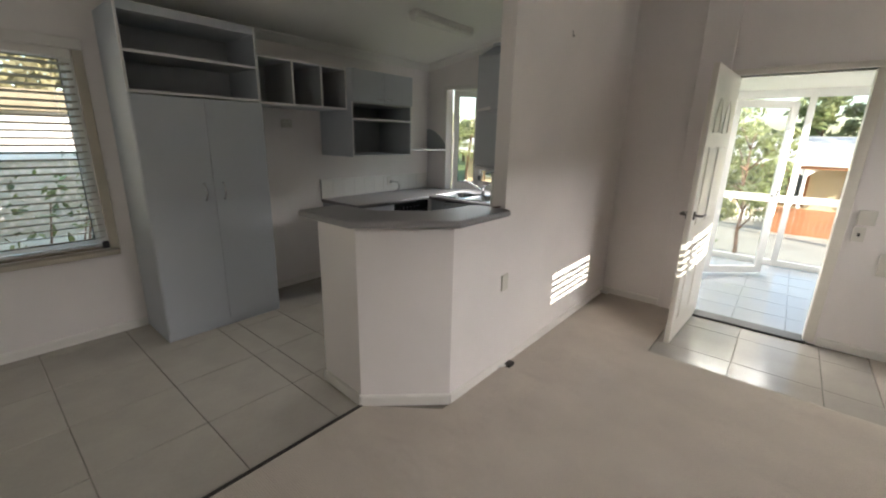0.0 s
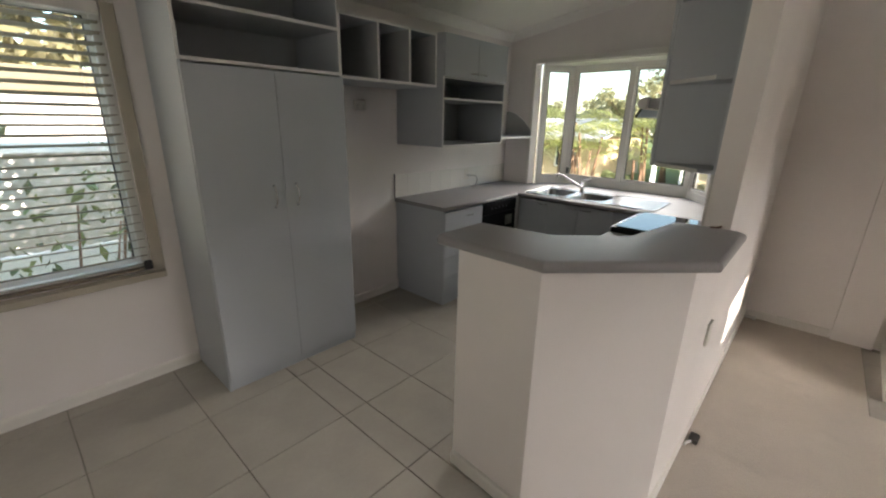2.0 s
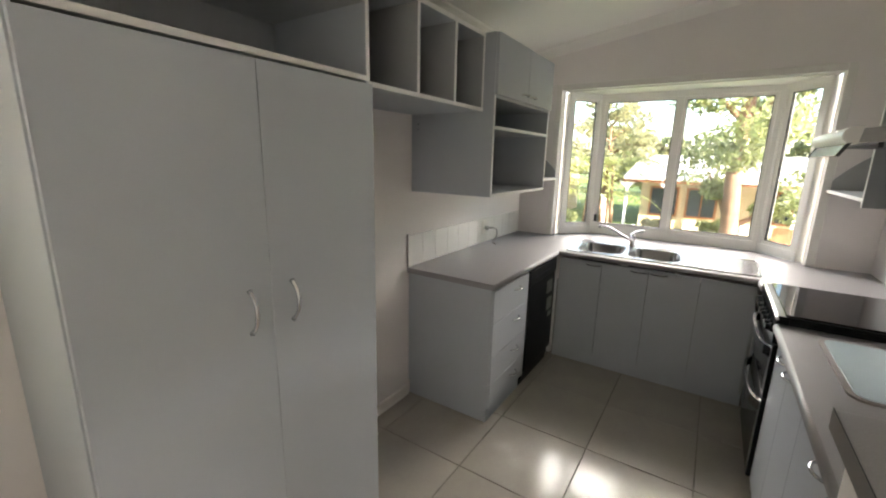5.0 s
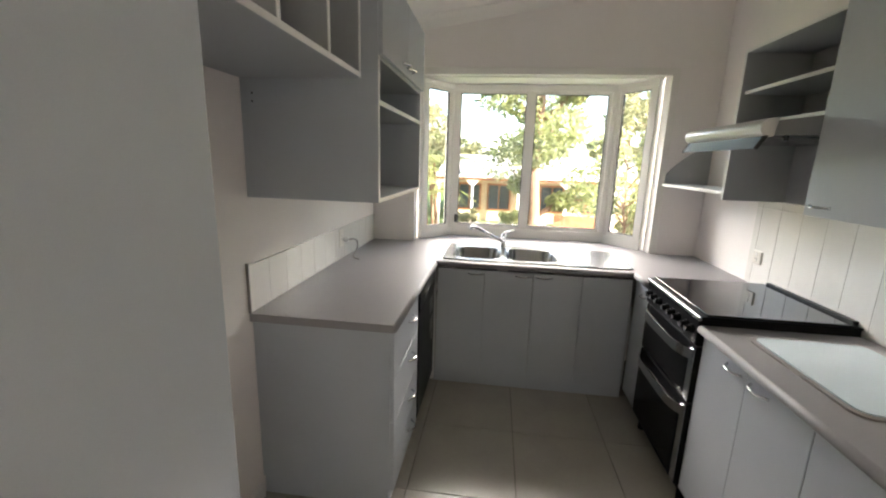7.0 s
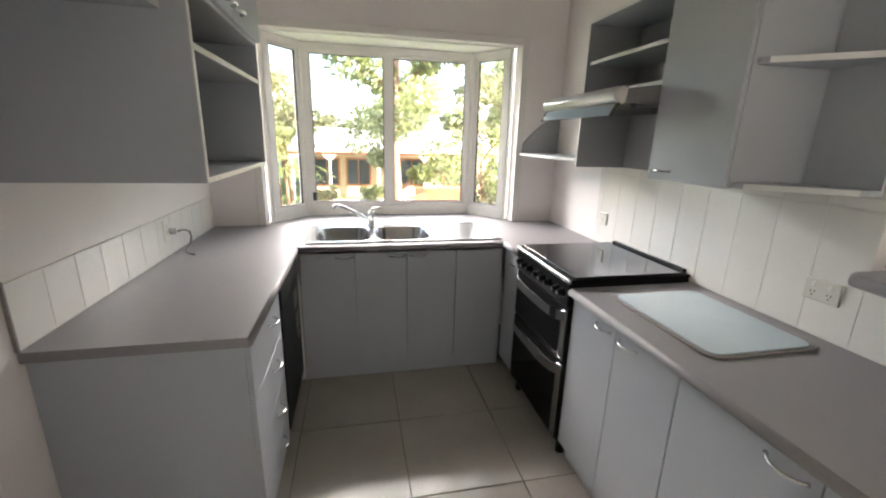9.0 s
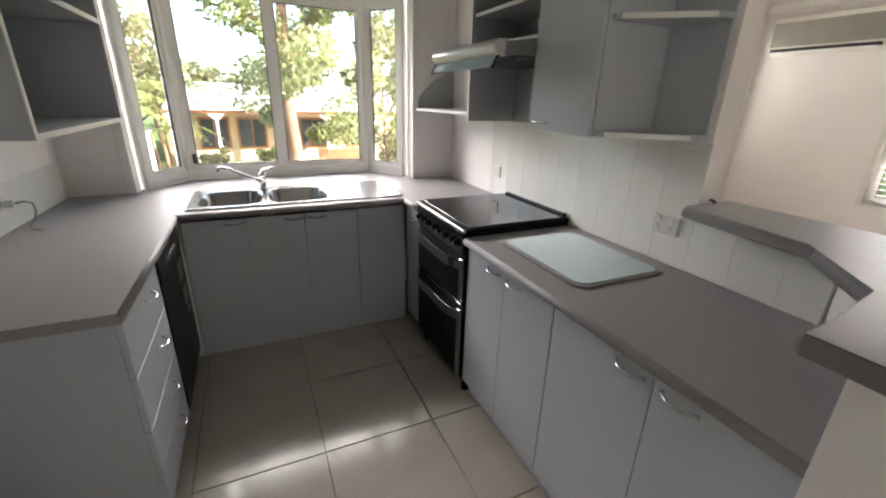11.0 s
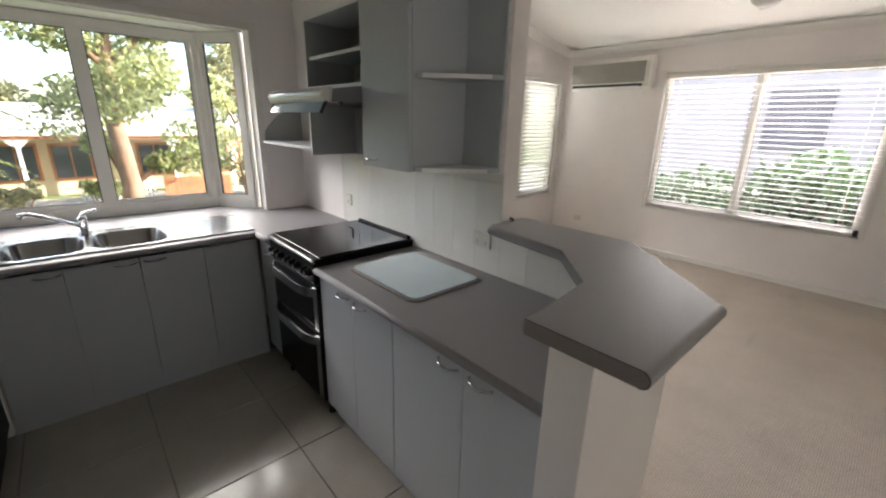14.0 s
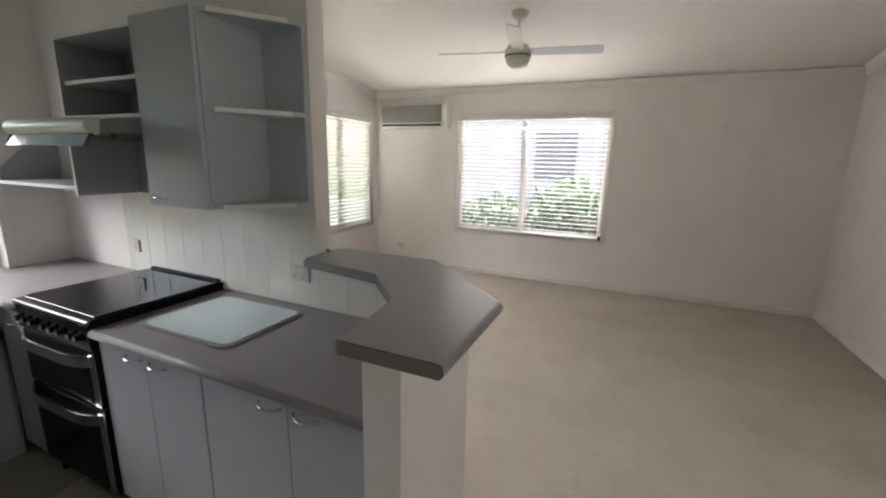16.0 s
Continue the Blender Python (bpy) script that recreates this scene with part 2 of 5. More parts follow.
def add_plate(bm, outer, holes, z0, z1):
    """A slab with holes, from plan outlines."""
    for z in (z0, z1):
        edges = []
        for lp in (outer, *holes):
            vs = [bm.verts.new((x, y, z)) for x, y in lp]
            edges += [bm.edges.new((vs[i], vs[(i + 1) % len(vs)])) for i in range(len(vs))]
        bmesh.ops.triangle_fill(bm, edges=edges, use_beauty=True)
    for lp in (outer, *holes):
        lo = [bm.verts.new((x, y, z0)) for x, y in lp]
        hi = [bm.verts.new((x, y, z1)) for x, y in lp]
        for i in range(len(lp)):
            j = (i + 1) % len(lp)
            bm.faces.new((lo[i], lo[j], hi[j], hi[i]))
    bmesh.ops.remove_doubles(bm, verts=bm.verts, dist=1e-5)


def add_obox(bm, p, q, w0, w1, z0, z1):
    """A box along the plan line p-q, from w0 to w1 to the left of it."""
    p, q = Vector(p), Vector(q)
    d = (q - p).normalized()
    n = Vector((-d.y, d.x))
    add_prism(bm, [tuple(p + n * w0), tuple(q + n * w0), tuple(q + n * w1), tuple(p + n * w1)], z0, z1)


def add_tube(bm, pts, r, seg=8, caps=True):
    rings = []
    pts = [Vector(p) for p in pts]
    for i, p in enumerate(pts):
        a, b = pts[max(i - 1, 0)], pts[min(i + 1, len(pts) - 1)]
        t = (b - a).normalized()
        u = t.orthogonal().normalized() if i == 0 else (u - t * u.dot(t)).normalized()
        v = t.cross(u)
        rr = r[i] if isinstance(r, (list, tuple)) else r
        rings.append([bm.verts.new(p + (u * math.cos(k * 2 * math.pi / seg) + v * math.sin(k * 2 * math.pi / seg)) * rr) for k in range(seg)])
    for a, b in zip(rings, rings[1:]):
        for k in range(seg):
            bm.faces.new((a[k], a[(k + 1) % seg], b[(k + 1) % seg], b[k]))
    if caps:
        bm.faces.new(rings[0][::-1])
        bm.faces.new(rings[-1])


def add_sweep(bm, p, q, profile):
    """A moulding: profile points (out, up) swept along p-q; out is to the left of p-q seen from above."""
    p, q = Vector(p), Vector(q)
    d = Vector((q.x - p.x, q.y - p.y, 0)).normalized()
    n = Vector((-d.y, d.x, 0))
    a = [bm.verts.new(p + n * o + Vector((0, 0, u))) for o, u in profile]
    b = [bm.verts.new(q + n * o + Vector((0, 0, u))) for o, u in profile]
    bm.faces.new(a[::-1])
    bm.faces.new(b)
    for i in range(len(a)):
        j = (i + 1) % len(a)
        bm.faces.new((a[i], a[j], b[j], b[i]))


def rounded(x0, x1, y0, y1, r, n=5):
    out = []
    for cx, cy, a in ((x1 - r, y1 - r, 0), (x0 + r, y1 - r, 90), (x0 + r, y0 + r, 180), (x1 - r, y0 + r, 270)):
        out += [(cx + r * math.cos(radians(a + 90 * k / n)), cy + r * math.sin(radians(a + 90 * k / n))) for k in range(n + 1)]
    return out


def bow_handle(parent, at, along, out, length=0.096, reach=0.028, r=0.0045, name="handle"):
    """A bowed pull handle."""
    at, along, out = Vector(at), Vector(along), Vector(out)
    pts = []
    for k in range(13):
        u = k / 12 * 2 - 1
        pts.append(at + along * (u * length / 2) + out * (reach * (1 - abs(u) ** 2.4)))
    bm = bmesh.new()
    add_tube(bm, pts, [r * (1.5 if k in (0, 12) else 1) for k in range(13)], 8)
    return link(name, bm, CHROME, parent, "satin chrome bow handle", smooth=True)


# ---- the shell ----
X0, X1, Y0, Y1 = -3.08, 3.53, 0.28, 5.71          # inner faces of the house
RIDGE = 0.478


def ceil(x):
    return 2.50 + 0.158 * (x - X0) if x < RIDGE else 2.58 + 0.158 * (X1 - x)


def wall(name, axis, a0, a1, t0, t1, openings, label, top=None):
    """A wall along x or y with rectangular openings (a0, a1, z0, z1); its top follows the ceiling."""
    cuts_a = sorted({a0, a1, *(o[0] for o in openings), *(o[1] for o in openings), *([RIDGE] if axis == "x" and a0 < RIDGE < a1 else [])})
    cuts_z = sorted({0.0, *(z for o in openings for z in o[2:]), 2.40}) 
    cuts_z = [z for z in cuts_z if z <= 2.40]
    bm = bmesh.new()
    for a, b in zip(cuts_a, cuts_a[1:]):
        col = [(c, d) for c, d in zip(cuts_z, cuts_z[1:]) if not any(o[0] <= a and b <= o[1] and o[2] <= c and d <= o[3] for o in openings)]
        for c, d in col:
            if axis == "x":
                add_box(bm, a, b, t0, t1, c, d)
            else:
                add_box(bm, t0, t1, a, b, c, d)
        za, zb = (ceil(a) + 0.05, ceil(b) + 0.05) if axis == "x" else (ceil((t0 + t1) / 2) + 0.05,) * 2
        c = 2.40
        pts = [(a, t0, c), (b, t0, c), (b, t1, c), (a, t1, c), (a, t0, za), (b, t0, zb), (b, t1, zb), (a, t1, za)] if axis == "x" else \
              [(t0, a, c), (t1, a, c), (t1, b, c), (t0, b, c), (t0, a, za), (t1, a, za), (t1, b, zb), (t0, b, zb)]
        v = [bm.verts.new(p) for p in pts]
        for f in ((0, 1, 2, 3), (4, 5, 6, 7), (0, 1, 5, 4), (1, 2, 6, 5), (2, 3, 7, 6), (3, 0, 4, 7)):
            bm.faces.new([v[i] for i in f])
    bmesh.ops.remove_doubles(bm, verts=bm.verts, dist=1e-5)
    return tagged(link(name, bm, PAINT), label, "wall", kind="structure")


WIN_W = (0.55, 2.03, 0.70, 2.13)       # dining window in the west wall
WIN_B = (-2.74, -0.90, 0.86, 2.20)     # bay
DOOR = (0.39, 1.235, 0.0, 2.14)
WIN_N = (1.92, 3.40, 0.60, 2.20)
WIN_E = (2.54, 4.56, 0.62, 2.22)
wall_w = wall("wall_west", "y", Y0 - 0.12, Y1 + 0.12, X0 - 0.12, X0, [WIN_W], "off-white painted wall with a blinded window")
wall_n = wall("wall_north", "x", X0, 1.80, Y1, Y1 + 0.12, [WIN_B, DOOR], "off-white painted wall around bay window and door")
wall_n2 = wall("wall_north_lounge", "x", 1.80, X1, 5.94, 6.06, [WIN_N], "off-white painted lounge wall with a window")
box("wall_return", (1.68, 1.80, Y1 + 0.12, 6.06, 0, ceil(1.8)), PAINT, bevel=0)
tagged(bpy.data.objects["wall_return"], "off-white painted wall return", "wall", kind="structure")
wall_e = wall("wall_east", "y", Y0 - 0.12, 6.06, X1, X1 + 0.12, [WIN_E], "off-white painted lounge wall with a wide window")
# Unseen opening, made up to hold the fill lamp.
WIN_S = (-2.2, -0.4, 0.9, 2.1)
wall_s = wall("wall_south", "x", X0, X1, Y0 - 0.12, Y0, [WIN_S], "plain off-white painted wall with an unseen added window")
partition = wall("wall_partition", "y", 3.578, Y1, -0.565, -0.465, [], "off-white partition wall between kitchen and lounge")
bm = bmesh.new()
add_prism(bm, [(-1.26, 2.725), (-0.865, 2.70), (-0.475, 3.075), (-0.465, 3.578), (-0.565, 3.578), (-0.565, 3.12), (-0.90, 2.80), (-1.26, 2.835)], 0, 1.128)
tagged(link("wall_bar", bm, PAINT), "low off-white painted wall under the breakfast bar", "wall", kind="structure")

# ceiling: two raked planes meeting at the ridge
bm = bmesh.new()
for xa, xb in ((X0 - 0.12, RIDGE), (RIDGE, X1 + 0.12)):
    v = [bm.verts.new((x, y, ceil(x) + dz)) for dz in (0, 0.1) for x, y in ((xa, Y0 - 0.12), (xb, Y0 - 0.12), (xb, 6.06), (xa, 6.06))]
    for f in ((0, 1, 2, 3), (4, 5, 6, 7), (0, 1, 5, 4), (1, 2, 6, 5), (2, 3, 7, 6), (3, 0, 4, 7)):
        bm.faces.new([v[i] for i in f])
tagged(link("ceiling", bm, CEIL), "raked white plasterboard ceiling", "ceiling", kind="structure")

COVE = [(0, 0), (0, -0.075), (0.012, -0.078), (0.030, -0.055), (0.052, -0.030), (0.078, -0.012), (0.080, 0)]
bm = bmesh.new()
add_sweep(bm, (X0, Y1, ceil(X0) + 0.004), (X0, Y0, ceil(X0) + 0.004), COVE)
add_sweep(bm, (X1, Y0, ceil(X1) + 0.004), (X1, 5.94, ceil(X1) + 0.004), COVE)
add_sweep(bm, (-0.565, Y1, ceil(-0.565) + 0.003), (X0, Y1, ceil(X0) + 0.003), COVE)
add_sweep(bm, (RIDGE, Y1, ceil(RIDGE) + 0.003), (-0.465, Y1, ceil(-0.465) + 0.003), COVE)
add_sweep(bm, (1.80, Y1, ceil(1.8) + 0.003), (RIDGE, Y1, ceil(RIDGE) + 0.003), COVE)
add_sweep(bm, (X1, 5.94, ceil(X1) + 0.003), (1.80, 5.94, ceil(1.8) + 0.003), COVE)
add_sweep(bm, (X0, Y0, ceil(X0) + 0.003), (RIDGE, Y0, ceil(RIDGE) + 0.003), COVE)
add_sweep(bm, (RIDGE, Y0, ceil(RIDGE) + 0.003), (X1, Y0, ceil(X1) + 0.003), COVE)
tagged(link("cornice_trim", bm, CEIL), "white plaster cove cornice", "cornice", kind="structure")

SK = [(0, 0), (0.014, 0), (0.014, 0.058), (0.010, 0.068), (0, 0.072)]
bm = bmesh.new()
for p, q in (((X0, 2.18), (X0, Y0)), ((X0, Y0), (X1, Y0)), ((X1, Y0), (X1, 5.94)), ((X1, 5.94), (1.80, 5.94)), ((1.80, Y1), (1.30, Y1)),
             ((0.09, Y1), (-0.465, Y1)), ((-0.465, Y1), (-0.475, 3.075)), ((-0.475, 3.075), (-0.865, 2.70)), ((-0.865, 2.70), (-1.26, 2.725)), ((X0, 3.96), (X0, 3.11))):
    add_sweep(bm, (*p, 0.0), (*q, 0.0), SK)
tagged(link("baseboard", bm, TRIM), "low painted timber skirting board", "skirting", kind="structure")

# floors
EDGE_X = -0.86
box("floor", (X0 - 0.12, X1 + 0.12, Y0 - 0.12, 6.06, -0.20, -0.012), GROUT, bevel=0)
tagged(bpy.data.objects["floor"], "floor slab with dark tile joints", "floor", kind="structure")
bm = bmesh.new()
add_prism(bm, [(EDGE_X + 0.012, Y0), (X1, Y0), (X1, 5.94), (1.80, 5.94), (1.80, Y1), (1.62, Y1), (1.62, 4.63), (0.28, 4.63), (0.28, Y1), (-0.465, Y1), (-0.465, 3.0), (EDGE_X + 0.012, 2.70)], -0.012, 0.004)
tagged(link("carpet_floor", bm, CARPET), "beige low loop-pile carpet with worn patches", "carpet", kind="structure")
box("carpet_trim", (EDGE_X - 0.012, EDGE_X + 0.012, Y0, 2.70, -0.012, 0.007), METAL_DARK, bevel=0.003)
tagged(bpy.data.objects["carpet_trim"], "dark metal strip between tiles and carpet", "floor trim", kind="structure")

# ---- windows ----
def window_unit(name, p, q, z0, z1, splits, label, fw=0.045, depth=0.07, transom=(), locks=True):
    """An aluminium window along the plan line p-q; splits are fractions where the stiles stand."""
    p, q = Vector(p), Vector(q)
    d = (q - p).normalized()
    th = thing(name, (*((p + q) / 2), z0), label, "window", kind="structure")
    L = (q - p).length
    def member(nm, a, b, za, zb, w0=-depth / 2, w1=depth / 2, mat=FRAME, bev=0.004):
        bm = bmesh.new()
        add_obox(bm, p + d * a, p + d * b, w0, w1, za, zb)
        bmesh.ops.bevel(bm, geom=bm.edges[:], offset=bev, segments=2, affect="EDGES")
        return link(nm, bm, mat, th)
    member("window_sill", 0, L, z0, z0 + fw)
    member("window_head", 0, L, z1 - fw, z1)
    member("window_stile", 0, fw, z0 + fw, z1 - fw)
    member("window_stile", L - fw, L, z0 + fw, z1 - fw)
    edges = [fw] + [s * L for s in splits] + [L - fw]
    for s in splits:
        member("window_mullion", s * L - 0.018, s * L + 0.018, z0 + fw, z1 - fw, -depth / 2 + 0.006, depth / 2 - 0.006)
    for i, (a, b) in enumerate(zip(edges, edges[1:])):
        a, b = a + (0.018 if i else 0), b - (0.018 if i < len(edges) - 2 else 0)
        w = -0.012 + 0.02 * (i % 2)
        sash = bmesh.new()
        for (aa, bb, c, e) in ((a, b, z0 + fw, z0 + fw + 0.028), (a, b, z1 - fw - 0.022, z1 - fw), (a, a + 0.022, z0 + fw + 0.028, z1 - fw - 0.022), (b - 0.022, b, z0 + fw + 0.028, z1 - fw - 0.022)):
            add_obox(sash, p + d * aa, p + d * bb, w - 0.012, w + 0.012, c, e)
        s_ob = link("sash", sash, FRAME, th)
        gk = bmesh.new()
        for (aa, bb, c, e) in ((a + 0.022, b - 0.022, z0 + fw + 0.028, z0 + fw + 0.033), (a + 0.022, b - 0.022, z1 - fw - 0.027, z1 - fw - 0.022), (a + 0.022, a + 0.028, z0 + fw + 0.033, z1 - fw - 0.027), (b - 0.028, b - 0.022, z0 + fw + 0.033, z1 - fw - 0.027)):
            add_obox(gk, p + d * aa, p + d * bb, w - 0.008, w + 0.008, c, e)
        link("gasket", gk, DARK, th)
        g = bmesh.new()
        add_obox(g, p + d * (a + 0.022), p + d * (b - 0.022), w - 0.002, w + 0.002, z0 + fw + 0.028, z1 - fw - 0.022)
        pane = link("pane", g, GLASS, th)
        pane.visible_shadow = False
    for z in transom:
        member("window_rail", fw, L - fw, z - 0.03, z + 0.03)
    return th


# Unseen blind that closes the made-up south opening.
box("unseen_blind", (-2.2, -0.4, 0.20, 0.21, 0.9, 2.1), SLAT, bevel=0)
tagged(bpy.data.objects["unseen_blind"], "unseen white roller blind added behind the fill lamp", "blind")


def architrave(name, axis, a0, a1, t, out, z0, z1, label, w=0.062, bottom=True, start=0.0, mat=None):
    """A flat frame of boards round an opening, proud of the wall at t by 'out'."""
    th = thing(name, (a0, t, z0) if axis == "x" else (t, a0, z0), label, "window trim", kind="structure")
    lo, hi = min(t, t + out), max(t, t + out)
    rows = [(a0 - w, a0, z0 if bottom else start, z1 + w), (a1, a1 + w, z0 if bottom else start, z1 + w), (a0, a1, z1, z1 + w)]
    if bottom:
        rows.append((a0 - w, a1 + w, z0 - w * 0.8, z0))
    for a, b, c, d in rows:
        box("board", (a, b, lo, hi, c, d) if axis == "x" else (lo, hi, a, b, c, d), mat or TRIM, th, bevel=0.004)
    return th


# bay: three units standing out from the wall
BL, BR, CL, CR = (-2.74, 5.83), (-0.90, 5.83), (-2.495, 6.12), (-1.145, 6.12)
window_unit("window_bay_centre", CL, CR, 0.93, 2.185, [0.487], "white aluminium sliding window in the bay", fw=0.05)
window_unit("window_bay_west", (BL[0] + 0.02, BL[1]), CL, 0.93, 2.185, [], "narrow angled white aluminium bay window")
window_unit("window_bay_east", CR, (BR[0] - 0.02, BR[1]), 0.93, 2.185, [], "narrow angled white aluminium bay window")
bm = bmesh.new()
for cx, cy in (CL, CR):
    add_tube(bm, [(cx, cy, 0.93), (cx, cy, 2.185)], 0.035, 8)
tagged(link("window_bay_trim", bm, FRAME), "white corner posts of the bay", "window trim", kind="structure")
bm = bmesh.new()
for p, q in ((CL, CR), ((BL[0] + 0.02, BL[1]), CL), (CR, (BR[0] - 0.02, BR[1]))):
    add_obox(bm, Vector(p), Vector(q), -0.034, 0.034, 0.885, 0.931)
tagged(link("window_bay_sill", bm, FRAME), "white packing strip under the bay window frames", "window trim", kind="structure")
bay_poly = [(-2.74, 5.832), (-0.90, 5.832), (-1.11, 6.17), (-2.53, 6.17)]
bm = bmesh.new()
add_prism(bm, bay_poly, 2.19, 2.30)
tagged(link("ceiling_bay", bm, CEIL), "white boxed ceiling of the bay", "ceiling", kind="structure")
bm = bmesh.new()
add_prism(bm, [(-2.74, 5.832), (-0.90, 5.832), (-1.11, 6.17), (-2.53, 6.17)], 0.60, 0.862)
tagged(link("wall_bay", bm, PAINT), "low wall under the bay window", "wall", kind="structure")
architrave("window_bay_casing", "x", -2.735, -0.905, Y1, -0.016, 0.905, 2.185, "white timber casing round the bay", w=0.05, bottom=False, start=0.902)
box("latch", (-2.445, -2.42, 6.05, 6.09, 1.02, 1.09), DARK, bpy.data.objects["window_bay_centre"], "black sash latch", bevel=0.006)

window_unit("window_west", (X0 - 0.06, WIN_W[0]), (X0 - 0.06, WIN_W[1]), WIN_W[2], WIN_W[3], [0.5], "white aluminium sliding window behind a blind")
window_unit("window_north", (WIN_N[1], 6.0), (WIN_N[0], 6.0), WIN_N[2], WIN_N[3], [0.5], "white aluminium window behind a closed blind")
window_unit("window_east", (X1 + 0.06, WIN_E[1]), (X1 + 0.06, WIN_E[0]), WIN_E[2], WIN_E[3], [0.47], "white aluminium sliding window behind an open blind")
architrave("window_west_casing", "y", WIN_W[0], WIN_W[1], X0, 0.016, WIN_W[2], WIN_W[3], "beige painted casing and sill of the dining window, darkened as in shade", w=0.06, mat=BEIGE)
architrave("window_north_casing", "x", WIN_N[0], WIN_N[1], 5.94, -0.014, WIN_N[2], WIN_N[3], "white painted window casing", w=0.05)
architrave("window_east_casing", "y", WIN_E[0], WIN_E[1], X1, -0.014, WIN_E[2], WIN_E[3], "white painted window casing", w=0.045)
box("window_sill", (X0 - 0.02, X0 + 0.05, WIN_W[0] - 0.03, WIN_W[1] + 0.055, WIN_W[2] - 0.045, WIN_W[2] - 0.005), BEIGE, bpy.data.objects["window_west_casing"], bevel=0.006)


def blind(name, axis, a0, a1, t, z0, z1, tilt, pitch, label, width=0.05, cords=3, rail=0.055, mat=None):
    mat = mat or SLAT
    at = ((a0 + a1) / 2, t, z0) if axis == "x" else (t, (a0 + a1) / 2, z0)
    th = thing(name, at, label, "blind")
    w = width / 2 + 0.004
    box("headrail", (a0, a1, t - w, t + w, z1 - rail, z1) if axis == "x" else (t - w, t + w, a0, a1, z1 - rail, z1), TRIM, th, bevel=0.003)
    box("bottom_rail", (a0 + 0.004, a1 - 0.004, t - w + 0.004, t + w - 0.004, z0, z0 + 0.014) if axis == "x" else (t - w + 0.004, t + w - 0.004, a0 + 0.004, a1 - 0.004, z0, z0 + 0.014), mat, th, bevel=0.002)
    bm = bmesh.new()
    L = a1 - a0 - 0.012
    prof = [(-width / 2, 0), (-width / 4, 0.0028), (0, 0.0038), (width / 4, 0.0028), (width / 2, 0)]
    rows = []
    for up in (0.0, 0.0022):
        rows += [[bm.verts.new((s * L / 2, y, z + up)) for s in (-1, 1)] for y, z in (prof if not up else prof[::-1])]
    for i in range(len(rows)):
        j = (i + 1) % len(rows)
        bm.faces.new((rows[i][0], rows[i][1], rows[j][1], rows[j][0]))
    bm.faces.new([r[0] for r in rows])
    bm.faces.new([r[1] for r in rows])
    me = bpy.data.meshes.new("slat")
    bmesh.ops.recalc_face_normals(bm, faces=bm.faces)
    bm.to_mesh(me)
    bm.free()
    me.materials.append(mat)
    n = int((z1 - rail - z0 - 0.02) / pitch)
    base = th.matrix_basis.inverted()
    for k in range(n):
        s = new("slat", me)
        s.parent = th
        z = z0 + 0.03 + k * pitch
        jig = random.uniform(-2, 2)
        s.matrix_basis = base @ pose(at[0], at[1], z, 0, 0, 0 if axis == "x" else 90) @ pose(0, 0, 0, tilt + jig, 0, 0)
    for k in range(cords):
        f = a0 + (a1 - a0) * (0.08 + 0.84 * k / (cords - 1))
        bm = bmesh.new()
        for off in (-width / 2, width / 2):
            pt = (f, t + off) if axis == "x" else (t + off, f)
            add_tube(bm, [(*pt, z0), (*pt, z1 - rail)], 0.0009, 5)
        link("ladder_cord", bm, TRIM, th)
    return th


blind("venetian_blind", "y", WIN_W[0] + 0.01, WIN_W[1] - 0.01, X0 - 0.012, WIN_W[2] + 0.01, WIN_W[3] - 0.005, -16, 0.0495, "wide beige venetian blind half open at the dining window, slats coloured as backlit", width=0.052, mat=BACKLITSLAT)
blind("venetian_blind", "x", WIN_N[0] + 0.01, WIN_N[1] - 0.01, 5.955, WIN_N[2] + 0.01, WIN_N[3] - 0.005, -48, 0.052, "cream venetian blind closed at the lounge window", width=0.06)
east_blind = blind("venetian_blind", "y", WIN_E[0] + 0.01, WIN_E[1] - 0.01, X1 + 0.008, WIN_E[2] + 0.01, WIN_E[3] - 0.005, 6, 0.056, "white venetian blind open at the wide lounge window", width=0.06, mat=PALESLAT)
box("pelmet", (X0, X0 + 0.05, WIN_W[0] - 0.06, WIN_W[1] + 0.055, 2.125, 2.195), TRIM, bpy.data.objects["venetian_blind"], bevel=0.004)
box("blind_bracket", (X0 + 0.016, X0 + 0.04, 1.985, 2.025, 0.715, 0.77), DARK, bpy.data.objects["venetian_blind"], bevel=0.006)
box("blind_bracket", (X1 - 0.03, X1 - 0.01, 2.55, 2.585, 0.64, 0.70), DARK, east_blind, bevel=0.006)

# ---- entry ----
box("door_sill", (DOOR[0], DOOR[1], 5.665, 5.83, -0.012, 0.018), METAL_DARK, bevel=0.004)
tagged(bpy.data.objects["door_sill"], "dark bronze door threshold", "threshold", kind="structure")
casing = thing("door_frame", (DOOR[0], Y1, 0), "cream painted timber door frame", "door frame", kind="structure")
for d in ((DOOR[0] - 0.05, DOOR[0] + 0.02, 5.69, 5.84, 0.018, DOOR[3]), (DOOR[1] - 0.02, DOOR[1] + 0.05, 5.69, 5.84, 0.018, DOOR[3]), (DOOR[0] - 0.05, DOOR[1] + 0.05, 5.69, 5.84, DOOR[3], DOOR[3] + 0.05)):
    box("jamb", d, DOORPAINT, casing, bevel=0.005)
box("wall_nib", (0.10, DOOR[0] - 0.05, 5.675, Y1, 0, ceil(0.10)), PAINT, bevel=0.004)
tagged(bpy.data.objects["wall_nib"], "narrow off-white wall nib beside the door", "wall", kind="structure")

